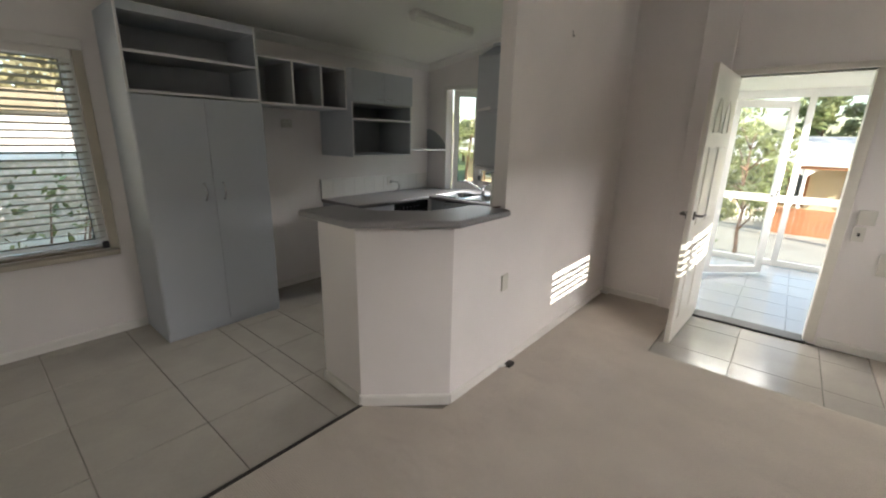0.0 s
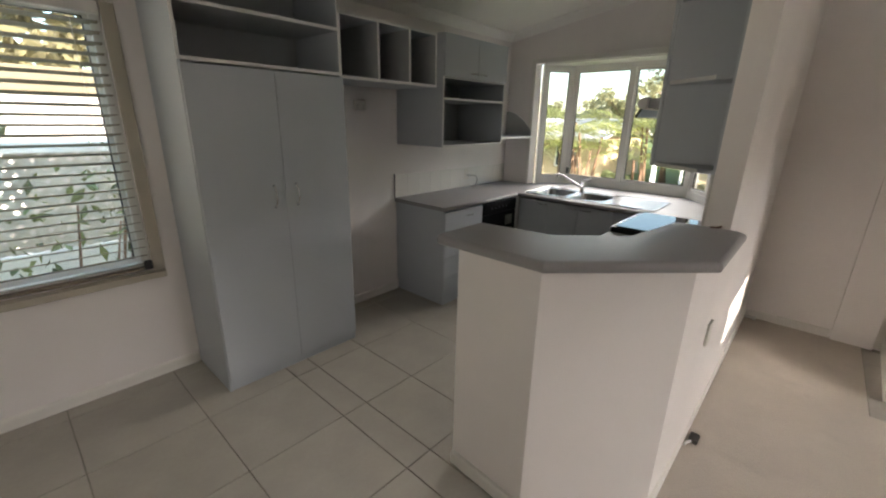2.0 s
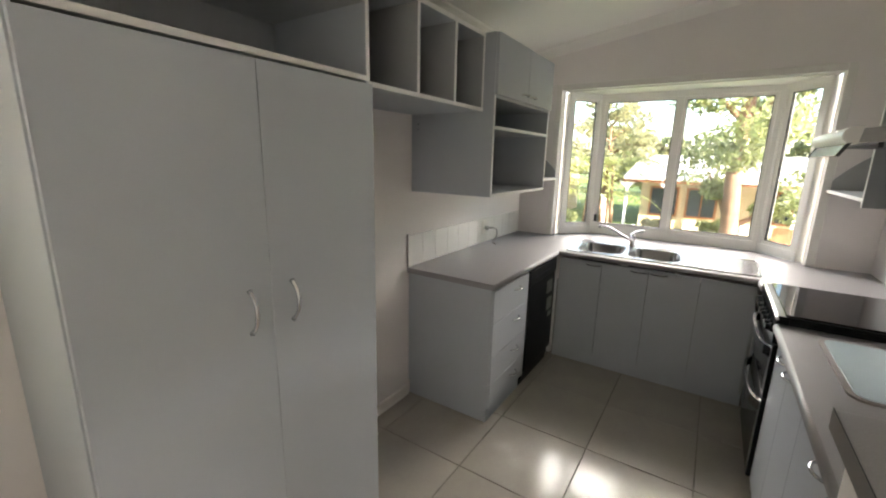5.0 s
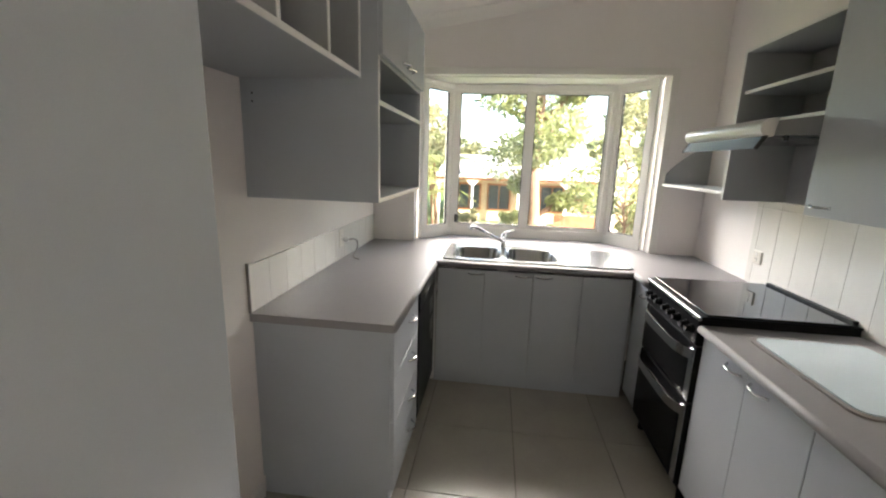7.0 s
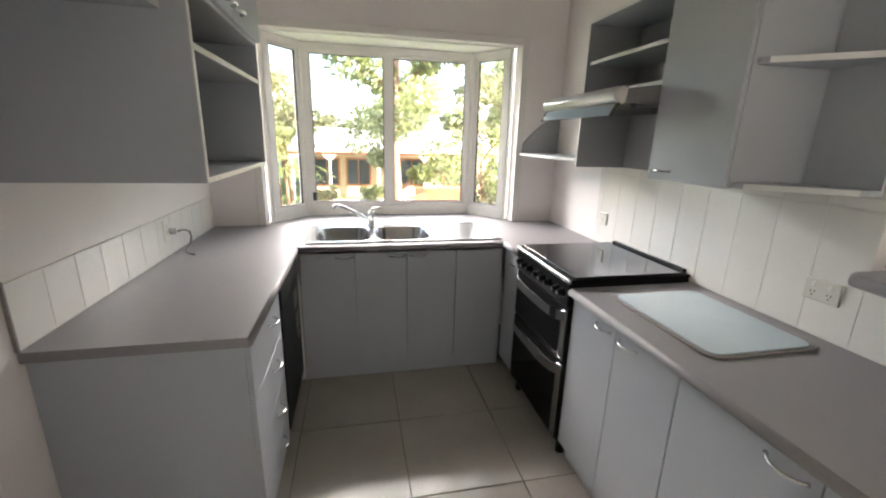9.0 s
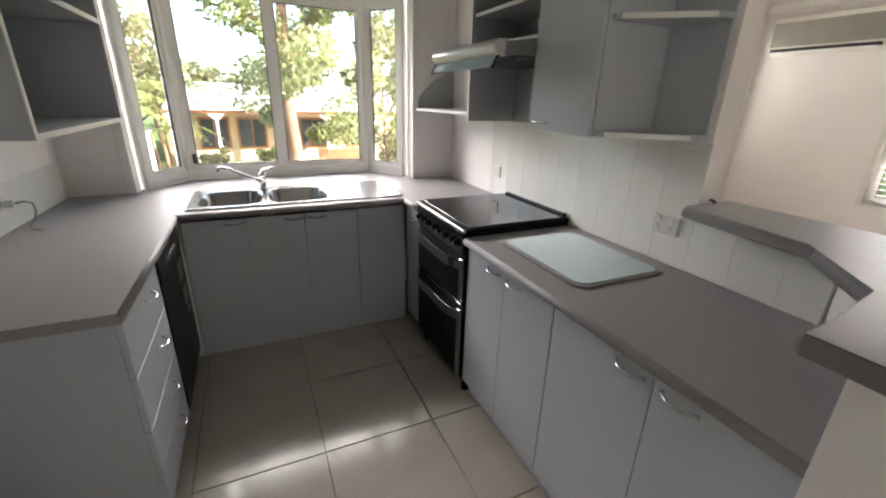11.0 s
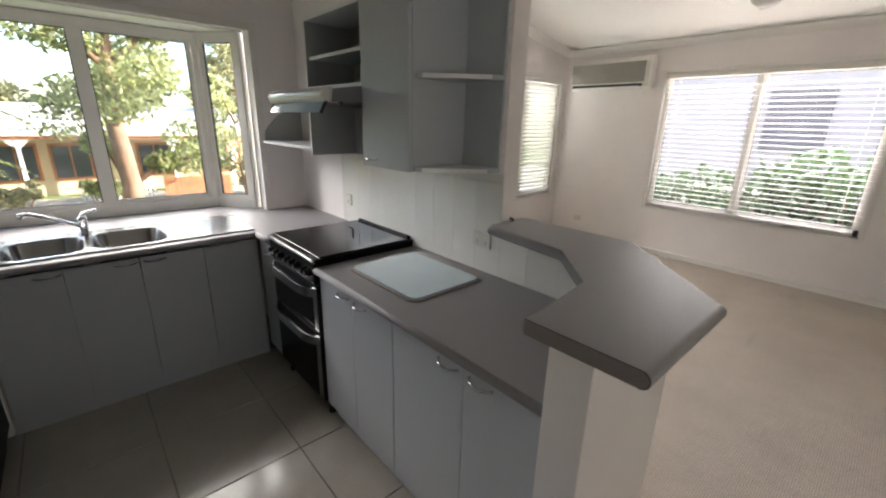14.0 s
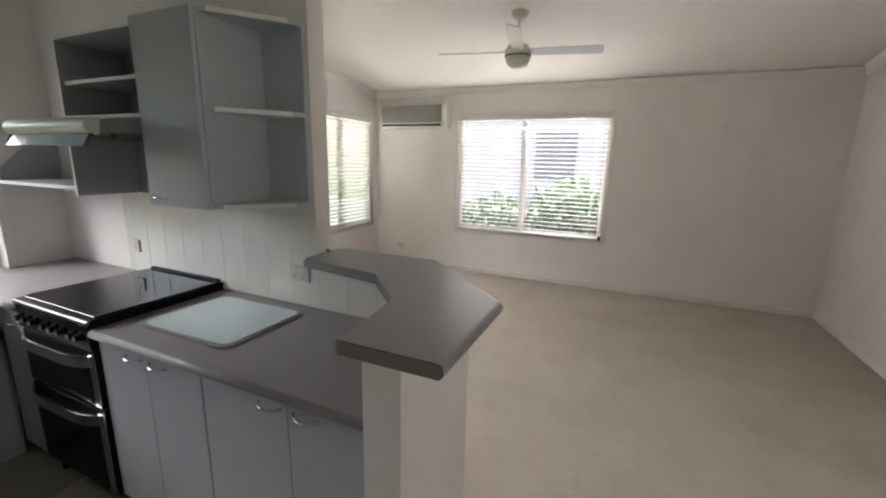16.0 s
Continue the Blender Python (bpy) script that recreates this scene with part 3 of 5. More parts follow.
hinge = Vector((DOOR[0] + 0.01, 5.69, 0.0))
door = thing("door_1", tuple(hinge), "open cream panelled front door with a sunlit face", "door")
dd = Vector((-0.045, -1.0, 0)).normalized()
dn = Vector((1.0, -0.045, 0)).normalized()
def door_pt(a, o, z):
    v = hinge + dd * a + dn * o
    return (v.x, v.y, z)
def door_block(nm, a0, a1, o0, o1, z0, z1, mat=DOORPAINT, bev=0.003, label="", parent=None):
    bm = bmesh.new()
    add_box(bm, a0, a1, o0, o1, z0, z1, bevel=bev)
    m = Matrix(((dd.x, dn.x, 0, hinge.x), (dd.y, dn.y, 0, hinge.y), (0, 0, 1, 0), (0, 0, 0, 1)))
    bm.transform(m)
    return link(nm, bm, mat, parent or door, label)
door_block("leaf", 0, 0.85, -0.02, 0.018, 0.02, 2.13)
for a0, a1, z0, z1 in ((0.14, 0.38, 0.22, 0.80), (0.47, 0.71, 0.22, 0.80), (0.14, 0.38, 1.0, 1.56), (0.47, 0.71, 1.0, 1.56)):
    door_block("raised_panel", a0, a1, 0.018, 0.026, z0, z1, bev=0.006)
    bmm = bmesh.new()
    add_tube(bmm, [door_pt(a0 - 0.01, 0.019, z0 - 0.01), door_pt(a1 + 0.01, 0.019, z0 - 0.01), door_pt(a1 + 0.01, 0.019, z1 + 0.01), door_pt(a0 - 0.01, 0.019, z1 + 0.01), door_pt(a0 - 0.01, 0.019, z0 - 0.01)], 0.005, 6)
    link("moulding", bmm, DOORPAINT, door)
for a in (0.26, 0.59):
    bmm = bmesh.new()
    add_tube(bmm, [door_pt(a + 0.10 * math.cos(k * math.pi / 12), 0.019, 1.68 + 0.24 * math.sin(k * math.pi / 12)) for k in range(13)] + [door_pt(a + 0.10, 0.019, 1.68)], 0.006, 6)
    link("arched_moulding", bmm, DOORPAINT, door)
for side in (1, -1):
    o = 0.018 if side > 0 else -0.02
    rose = door_block("handle_plate", 0.775, 0.825, min(o, o + side * 0.012), max(o, o + side * 0.012), 1.04, 1.10, DARKSTEEL, 0.004, "satin steel lever handle")
    bmm = bmesh.new()
    add_tube(bmm, [door_pt(0.80, o, 1.07), door_pt(0.80, o + side * 0.05, 1.07), door_pt(0.78, o + side * 0.055, 1.07), door_pt(0.69, o + side * 0.055, 1.07)], 0.009, 8)
    link("lever", bmm, DARKSTEEL, rose)

# ---- left run: tall pantry, cubbies, open cabinet ----
T = 0.016
pantry = thing("pantry_cupboard", (-2.8, 2.64, 0), "tall grey laminate pantry with two closed doors and open top shelves", "cupboard")
PX, PY0, PY1 = -2.575, 2.19, 3.10
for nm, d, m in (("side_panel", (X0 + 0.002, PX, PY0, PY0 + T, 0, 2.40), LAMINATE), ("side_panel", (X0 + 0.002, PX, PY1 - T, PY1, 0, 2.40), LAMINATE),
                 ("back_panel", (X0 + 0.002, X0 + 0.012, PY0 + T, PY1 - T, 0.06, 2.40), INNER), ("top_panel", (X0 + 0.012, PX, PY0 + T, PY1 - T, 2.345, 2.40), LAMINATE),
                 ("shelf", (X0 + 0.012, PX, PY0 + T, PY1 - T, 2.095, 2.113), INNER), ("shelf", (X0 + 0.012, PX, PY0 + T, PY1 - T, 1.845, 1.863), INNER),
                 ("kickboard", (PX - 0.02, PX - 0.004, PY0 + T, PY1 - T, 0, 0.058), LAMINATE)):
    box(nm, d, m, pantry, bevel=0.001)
for z in (2.095, 1.845):
    box("shelf_edge", (PX, PX + 0.003, PY0 + T, PY1 - T, z, z + 0.018), EDGE, pantry, bevel=0.0008)
for y in (PY0, PY1 - T):
    box("panel_edge", (PX, PX + 0.003, y, y + T, 1.845, 2.40), EDGE, pantry, bevel=0.0008)
pd1 = box("door", (PX, PX + 0.018, PY0 + 0.005, 2.6525, 0.062, 1.834), LAMINATE, pantry, bevel=0.0007)
pd2 = box("door", (PX, PX + 0.018, 2.6540, PY1 - 0.002, 0.062, 1.834), LAMINATE, pantry, bevel=0.0007)
bow_handle(pd1, (PX + 0.018, 2.583, 1.148), (0, 0, 1), (1, 0, 0), 0.128, 0.032, 0.006)
bow_handle(pd2, (PX + 0.018, 2.722, 1.148), (0, 0, 1), (1, 0, 0), 0.128, 0.032, 0.006)

cub = thing("cubby_shelf", (-2.84, 3.55, 1.835), "grey laminate cubby shelf with three open pigeonholes", "shelf")
CX = -2.60
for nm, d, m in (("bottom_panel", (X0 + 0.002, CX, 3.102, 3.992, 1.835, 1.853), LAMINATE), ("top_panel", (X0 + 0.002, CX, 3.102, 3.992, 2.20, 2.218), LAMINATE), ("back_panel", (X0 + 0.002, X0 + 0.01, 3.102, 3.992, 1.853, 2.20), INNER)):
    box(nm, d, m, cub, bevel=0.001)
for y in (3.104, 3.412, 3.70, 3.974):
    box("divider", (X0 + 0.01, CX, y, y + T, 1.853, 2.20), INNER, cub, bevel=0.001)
    box("divider_edge", (CX, CX + 0.003, y, y + T, 1.853, 2.20), EDGE, cub, bevel=0.0008)
for z in (1.835, 2.20):
    box("panel_edge", (CX, CX + 0.003, 3.102, 3.992, z, z + 0.018), EDGE, cub, bevel=0.0008)

wc = thing("wall_cabinet", (-2.8, 4.41, 1.382), "grey laminate wall cabinet with lift door over open shelves", "cabinet")
WX, WY0, WY1, WZ0, WZ1 = -2.535, 3.995, 4.83, 1.382, 2.222
for nm, d, m in (("side_panel", (X0 + 0.002, WX, WY0, WY0 + T, WZ0, WZ1), LAMINATE), ("side_panel", (X0 + 0.002, WX, WY1 - T, WY1, WZ0, WZ1), LAMINATE),
                 ("bottom_panel", (X0 + 0.002, WX, WY0 + T, WY1 - T, WZ0, WZ0 + T), LAMINATE), ("top_panel", (X0 + 0.002, WX, WY0 + T, WY1 - T, WZ1 - T, WZ1), LAMINATE),
                 ("back_panel", (X0 + 0.002, X0 + 0.012, WY0 + T, WY1 - T, WZ0 + T, WZ1 - T), INNER), ("shelf", (X0 + 0.012, WX, WY0 + T, WY1 - T, 1.745, 1.763), INNER), ("shelf", (X0 + 0.012, WX, WY0 + T, WY1 - T, 1.905, 1.92), INNER)):
    box(nm, d, m, wc, bevel=0.001)
for d in ((WX, WX + 0.003, WY0, WY0 + T, WZ0, 1.915), (WX, WX + 0.003, WY1 - T, WY1, WZ0, 1.915), (WX, WX + 0.003, WY0 + T, WY1 - T, WZ0, WZ0 + T), (WX, WX + 0.003, WY0 + T, WY1 - T, 1.745, 1.763)):
    box("panel_edge", d, EDGE, wc, bevel=0.0008)
for y0, y1, hy in ((WY0 + 0.002, 4.411, 4.355), (4.414, WY1 - 0.002, 4.47)):
    dr = box("door", (WX, WX + 0.018, y0, y1, 1.92, WZ1 - 0.002), LAMINATE, wc, bevel=0.002)
    bow_handle(dr, (WX + 0.018, hy, 1.955), (0, 1, 0), (1, 0, 0), 0.085, 0.026)
for dy, dz in ((0.0, 0.0), (0.0, -0.03)):
    bm = bmesh.new()
    add_tube(bm, [(X0 + 0.05, WY0 - 0.001, 1.78 + dz), (X0 + 0.05, WY0 + 0.003, 1.78 + dz)], 0.004, 8)
    link("screw_hole", bm, DARK, wc)


def corner_shelf(x_wall, x_front, y0, y1, z, label):
    sh = thing("corner_shelf", ((x_wall + x_front) / 2, (y0 + y1) / 2, z), label, "shelf", group="shelves beside the bay")
    a, b = min(x_wall, x_front), max(x_wall, x_front)
    box("board", (a, b, y0, y1, z, z + 0.018), LAMINATE, sh, bevel=0.001)
    s = 1 if x_front > x_wall else -1
    e0, e1 = sorted((x_front, x_front + s * 0.003))
    box("front_edge", (e0, e1, y0, y1, z, z + 0.018), EDGE, sh, bevel=0.0008)
    return sh
def gusset(sh, x_wall, x_front, z):
    """A curved upright standing on a corner shelf, against the wall beside the bay."""
    w, pts = x_front - x_wall, []
    for k in range(11):
        u = k / 10
        pts.append((x_wall + w * (0.12 + 0.88 * u), z + 0.26 - 0.20 * u ** 1.6))
    pts = [(x_wall, z), (x_wall, z + 0.26)] + pts + [(x_front, z)]
    bm = bmesh.new()
    f = [bm.verts.new((x, Y1 - 0.018, zz)) for x, zz in pts]
    b = [bm.verts.new((x, Y1 - 0.002, zz)) for x, zz in pts]
    bm.faces.new(f)
    bm.faces.new(b[::-1])
    for i in range(len(pts)):
        j = (i + 1) % len(pts)
        bm.faces.new((f[i], f[j], b[j], b[i]))
    link("curved_upright", bm, INNER, sh)
gusset(corner_shelf(X0 + 0.002, -2.72, 4.832, Y1 - 0.002, 1.418, "short grey shelf with white edge beside the bay"), X0 + 0.002, -2.74, 1.436)
gusset(corner_shelf(-0.567, -0.875, 4.862, Y1 - 0.002, 1.418, "short grey shelf with white edge beside the bay"), -0.567, -0.86, 1.436)

# ---- worktops ----
def worktop(name, at, outer, holes, edge_lines, label):
    th = thing(name, at, label, "worktop")
    bm = bmesh.new()
    add_plate(bm, outer, holes, 0.865, 0.90)
    link("slab", bm, TOP, th)
    for pts in edge_lines:
        bm = bmesh.new()
        add_tube(bm, [(x, y, 0.8825) for x, y in pts], 0.0175, 14)
        link("rolled_edge", bm, TOP, th, smooth=True)
    return th
IN = 0.0175
LX, RXE, BY = -2.445 - IN, -1.205 + IN, 5.055 + IN
worktop("worktop", (-1.8, 5.4, 0.865), [(X0 + 0.002, 3.953), (LX, 3.953), (LX, BY), (RXE, BY), (RXE, 4.842), (-0.567, 4.842), (-0.567, 5.708), (-0.905, 5.708), (-0.905, 5.83), (-1.15, 6.10), (-2.49, 6.10), (-2.735, 5.83), (-2.735, 5.708), (X0 + 0.002, 5.708)],
        [[(-2.40, 5.15), (-1.20, 5.15), (-1.20, 5.62), (-2.40, 5.62)]],
        [[(LX, 3.955), (LX, BY)], [(LX, BY), (RXE, BY)], [(RXE, BY), (RXE, 4.845)]], "taupe laminate U-shaped kitchen worktop with rolled edge")
worktop("worktop", (-0.9, 3.5, 0.865), [(RXE, 4.218), (RXE, 2.837), (-0.93, 2.815), (-0.567, 3.14), (-0.567, 4.218)], [], [[(RXE, 4.216), (RXE, 2.838)]], "taupe laminate worktop beside the stove")

bar = thing("breakfast_bar_top", (-0.8, 2.9, 1.13), "angled taupe laminate breakfast bar top with rounded edges", "bar top")
bm = bmesh.new()
BT0, BT1 = 1.130, 1.171
add_prism(bm, [(-1.275, 2.905), (-1.275, 2.608), (-0.815, 2.608), (-0.40, 3.035), (-0.40, 3.54), (-0.43, 3.574), (-0.645, 3.574), (-0.685, 3.55), (-0.715, 3.14), (-0.946, 2.915)], BT0, BT1)
flat = [e for e in bm.edges if abs(e.verts[0].co.z - e.verts[1].co.z) < 1e-6 and not all(v.co.x < -1.27 for v in e.verts)]
bmesh.ops.bevel(bm, geom=flat, offset=0.0185, segments=6, affect="EDGES", profile=0.5)
link("slab", bm, TOP, bar)
zm = (BT0 + BT1) / 2
section = [(2.897, BT0 + 0.001), (2.897, BT1 - 0.0008)] + [(2.629 - 0.0195 * math.sin(radians(k * 15)), zm + 0.0195 * math.cos(radians(k * 15))) for k in range(13)]
bm = bmesh.new()
fa = [bm.verts.new((-1.2766, y, z)) for y, z in section]
fb = [bm.verts.new((-1.2752, y, z)) for y, z in section]
bm.faces.new(fa)
bm.faces.new(fb[::-1])
for i in range(len(section)):
    j = (i + 1) % len(section)
    bm.faces.new((fa[i], fa[j], fb[j], fb[i]))
link("end_cap", bm, ENDCAP, bar, "darker brown edge strip on the cut end")
bm = bmesh.new()
add_tube(bm, [(-1.2762, y, z) for y, z in section[1:]], 0.0009, 5)
link("seam", bm, DARK, bar, "thin dark seam round the end strip")

# ---- base cabinets ----
def base_unit(name, at, label):
    return thing(name, at, label, "cabinet", group="kitchen base cabinets")

du = base_unit("drawer_unit", (-2.77, 4.23, 0), "grey laminate four-drawer unit under the worktop")
FX = -2.462
for nm, d in (("side_panel", (X0 + 0.002, FX - 0.018, 3.972, 3.988, 0.10, 0.863)), ("side_panel", (X0 + 0.002, FX - 0.018, 4.472, 4.488, 0.10, 0.863)), ("bottom_panel", (X0 + 0.002, FX - 0.018, 3.988, 4.472, 0.10, 0.116))):
    box(nm, d, LAMINATE, du, bevel=0.001)
box("kickboard", (X0 + 0.002, FX - 0.03, 3.985, 4.488, 0, 0.10), LAMINATE, du, bevel=0.001)
zs = [0.104, 0.27, 0.445, 0.655, 0.855]
for z0, z1 in zip(zs, zs[1:]):
    dr = box("drawer_front", (FX - 0.018, FX, 3.974, 4.486, z0 + 0.0015, z1 - 0.0015), LAMINATE, du, bevel=0.002)
    bow_handle(dr, (FX, 4.295, z1 - 0.06), (0, 1, 0), (1, 0, 0), 0.096, 0.028)

# Dim grey, mottled, for the dishwasher stickers.
STICKER = material("dim_sticker", (0.22, 0.23, 0.20), 0.5, vary=0.3, scale=40)
dw = thing("dishwasher", (-2.7, 4.77, 0), "black dishwasher with stickers built in under the worktop", "dishwasher")
box("body", (X0 + 0.05, FX - 0.02, 4.50, 5.04, 0.05, 0.855), BLACK, dw, bevel=0.003)
box("door", (FX - 0.02, FX + 0.004, 4.498, 5.042, 0.12, 0.74), BLACK, dw, bevel=0.005)
box("control_panel", (FX - 0.02, FX + 0.008, 4.498, 5.042, 0.745, 0.855), BLACK, dw, bevel=0.005)
box("kickboard", (FX - 0.06, FX - 0.03, 4.498, 5.042, 0, 0.115), BLACK, dw, bevel=0.002)
for k in range(5):
    y = 4.62 + k * 0.06
    bm = bmesh.new()
    add_tube(bm, [(FX + 0.008, y, 0.80), (FX + 0.012, y, 0.80)], 0.008, 10)
    link("button", bm, STEEL, dw)
for y0, y1, z0, z1 in ((4.86, 4.98, 0.60, 0.70), (4.88, 4.99, 0.46, 0.56), (4.92, 4.99, 0.40, 0.44)):
    box("sticker", (FX + 0.004, FX + 0.0052, y0, y1, z0, z1), STICKER, dw, "dim grey energy sticker", bevel=0)
tagged(box("filler_panel", (FX - 0.03, FX + 0.008, 5.046, 5.090, 0.05, 0.862), EDGE, bevel=0.002), "white filler strip beside the dishwasher", "panel", kind="structure")

bk = base_unit("sink_cabinet", (-1.82, 5.4, 0), "grey laminate sink base cabinet with closed doors")
FY = 5.092
box("carcass", (-2.462, -1.172, FY + 0.018, 5.70, 0.10, 0.66), INNER, bk, bevel=0.001)
box("kickboard", (-2.462, -1.172, FY + 0.035, FY + 0.05, 0, 0.10), LAMINATE, bk, bevel=0.001)
for x0, x1, hx in ((-2.445, -2.131, -2.19), (-2.129, -1.815, -1.875), (-1.811, -1.499, -1.745), (-1.496, -1.19, None)):
    dr = box("door", (x0, x1, FY, FY + 0.018, 0.105, 0.848), LAMINATE, bk, bevel=0.002)
    if hx:
        bow_handle(dr, (hx, FY, 0.822), (1, 0, 0), (0, -1, 0), 0.10, 0.026)

RX = -1.172
box("corner_filler", (RX, RX + 0.03, 4.845, 5.088, 0.09, 0.863), LAMINATE, bevel=0.002)
cf = tagged(bpy.data.objects["corner_filler"], "grey corner panel beside the stove", "panel", kind="structure")
bow_handle(cf, (RX, 4.93, 0.79), (0, 1, 0), (-1, 0, 0), 0.07, 0.026)
for nm_y0, nm_y1, lab in ((3.588, 4.216, "grey laminate two-door base cabinet beside the stove"), (2.838, 3.586, "grey laminate two-door base cabinet under the bar")):
    bu = base_unit("base_cabinet", (-0.9, (nm_y0 + nm_y1) / 2, 0), lab)
    xr = -0.57 if nm_y0 > 3 else -0.92
    box("carcass", (RX + 0.018, xr, nm_y0, nm_y1, 0.10, 0.863), INNER, bu, bevel=0.001)
    box("kickboard", (RX + 0.05, RX + 0.066, nm_y0, nm_y1, 0, 0.10), LAMINATE, bu, bevel=0.001)
    mid = (nm_y0 + nm_y1) / 2
    mid = 3.185 if nm_y0 < 3 else mid
    for y0, y1, hy in ((nm_y0 + 0.0015, mid - 0.0015, mid - 0.075), (mid + 0.0015, nm_y1 - 0.0015, mid + 0.075)):
        dr = box("door", (RX, RX + 0.018, y0, y1, 0.105, 0.855), LAMINATE, bu, bevel=0.002)
        bow_handle(dr, (RX, hy, 0.825), (0, 1, 0), (-1, 0, 0), 0.10, 0.028)

# ---- sink and tap ----
sink = thing("kitchen_sink", (-1.8, 5.43, 0.90), "stainless steel double-bowl sink with drainer", "sink")
SX0, SX1, SY0, SY1 = -2.418, -1.180, 5.130, 5.640
bm = bmesh.new()
bowls = [(-2.368, -2.028, 5.172, 5.565), (-1.992, -1.642, 5.172, 5.565)]
loops = [rounded(SX0, SX1, SY0, SY1, 0.02), *(rounded(*b, 0.09) for b in bowls)]
edges = []
for lp in loops:
    vs = [bm.verts.new((x, y, 0.9065)) for x, y in lp]
    edges += [bm.edges.new((vs[i], vs[(i + 1) % len(vs)])) for i in range(len(vs))]
bmesh.ops.triangle_fill(bm, edges=edges, use_beauty=True)
lo = [bm.verts.new((x, y, 0.9005)) for x, y in rounded(SX0 - 0.004, SX1 + 0.004, SY0 - 0.004, SY1 + 0.004, 0.022)]
bm.verts.ensure_lookup_table()
hi = bm.verts[:len(loops[0])]
for i in range(len(lo)):
    j = (i + 1) % len(lo)
    bm.faces.new((lo[i], lo[j], hi[j], hi[i]))
link("deck", bm, STEEL, sink)
for b in bowls:
    bm = bmesh.new()
    rings = []
    for z, inset, r in ((0.9065, 0.0, 0.09), (0.895, 0.008, 0.085), (0.78, 0.022, 0.08), (0.752, 0.05, 0.06), (0.748, 0.13, 0.03)):
        rings.append([bm.verts.new((x, y, z)) for x, y in rounded(b[0] + inset, b[1] - inset, b[2] + inset, b[3] - inset, r)])
    for r0, r1 in zip(rings, rings[1:]):
        for i in range(len(r0)):
            j = (i + 1) % len(r0)
            bm.faces.new((r0[i], r0[j], r1[j], r1[i]))
    bm.faces.new(rings[-1])
    bw = link("bowl", bm, STEEL, sink, smooth=True)
    bm = bmesh.new()
    cx, cy = (b[0] + b[1]) / 2, (b[2] + b[3]) / 2
    add_tube(bm, [(cx, cy, 0.748), (cx, cy, 0.752)], 0.035, 16)
    link("drain", bm, DARK, bw)
for k in range(9):
    y = 5.20 + k * 0.045
    bm = bmesh.new()
    add_tube(bm, [(-1.60, y, 0.9055), (-1.22, y, 0.9055)], 0.003, 6)
    link("drainer_rib", bm, STEEL, sink, smooth=True)
rim = bmesh.new()
add_tube(rim, [(x, y, 0.9065) for x, y in rounded(SX0, SX1, SY0, SY1, 0.02)] + [(SX1, SY1 - 0.02, 0.9065)], 0.0045, 8)
link("rolled_rim", rim, STEEL, sink, smooth=True)
tap = thing("mixer_tap", (-2.01, 5.575, 0.9065), "chrome single-lever mixer tap", "tap")
bm = bmesh.new()
add_tube(bm, [(-2.01, 5.575, z) for z in (0.907, 0.915, 0.92, 0.985, 0.992, 1.012, 1.018)], [0.028, 0.028, 0.021, 0.021, 0.024, 0.024, 0.015], 16)
link("body", bm, CHROME, tap, smooth=True)
bm = bmesh.new()
add_tube(bm, [(-2.012, 5.575, 0.955), (-2.04, 5.565, 0.972), (-2.12, 5.535, 1.018), (-2.20, 5.505, 1.062), (-2.235, 5.492, 1.074), (-2.255, 5.485, 1.070), (-2.262, 5.482, 1.052)], [0.013, 0.0125, 0.0115, 0.0105, 0.0105, 0.0115, 0.0115], 10)
link("spout", bm, CHROME, tap, smooth=True)
bm = bmesh.new()
add_tube(bm, [(-2.01, 5.575, 1.012), (-2.0, 5.578, 1.03), (-1.965, 5.585, 1.042), (-1.935, 5.59, 1.046)], [0.018, 0.013, 0.009, 0.008], 10)
link("lever", bm, CHROME, tap, smooth=True)

# ---- stove ----
st = thing("upright_stove", (-0.9, 4.53, 0), "black and steel upright electric stove with two ovens and glass lid", "stove")
SY, SE = 4.228, 4.832
box("body", (-1.150, -0.57, SY, SE, 0.05, 0.925), BLACK, st, bevel=0.004)
box("cooktop", (-1.19, -0.572, SY - 0.008, SE + 0.008, 0.925, 0.935), BLACK, st, bevel=0.003)
box("front_lip", (-1.202, -1.185, SY - 0.004, SE + 0.004, 0.914, 0.934), STEEL, st, "brushed steel front lip", bevel=0.005)
box("glass_lid", (-1.165, -0.60, SY + 0.004, SE - 0.004, 0.936, 0.944), BLACKGLASS, st, "closed black glass lid", bevel=0.003)
box("lid_hinge", (-0.60, -0.575, SY + 0.02, SE - 0.02, 0.934, 0.956), BLACK, st, bevel=0.004)
cp = box("control_panel", (-1.195, -1.150, SY, SE, 0.80, 0.922), BLACK, st, bevel=0.006)
for y in (4.275, 4.325, 4.41, 4.475, 4.54, 4.635, 4.70, 4.765):
    bm = bmesh.new()
    add_tube(bm, [(-1.195, y, 0.862), (-1.206, y, 0.862), (-1.208, y, 0.862), (-1.226, y, 0.862)], [0.021, 0.021, 0.015, 0.014], 14)
    kb = link("knob", bm, BLACK, cp)
    bm = bmesh.new()
    add_tube(bm, [(-1.224, y, 0.862), (-1.2285, y, 0.862)], 0.0105, 12)
    link("knob_cap", bm, CHROME, kb)
    box("pointer", (-1.2295, -1.2285, y - 0.002, y + 0.002, 0.860, 0.876), STEEL, kb, bevel=0)
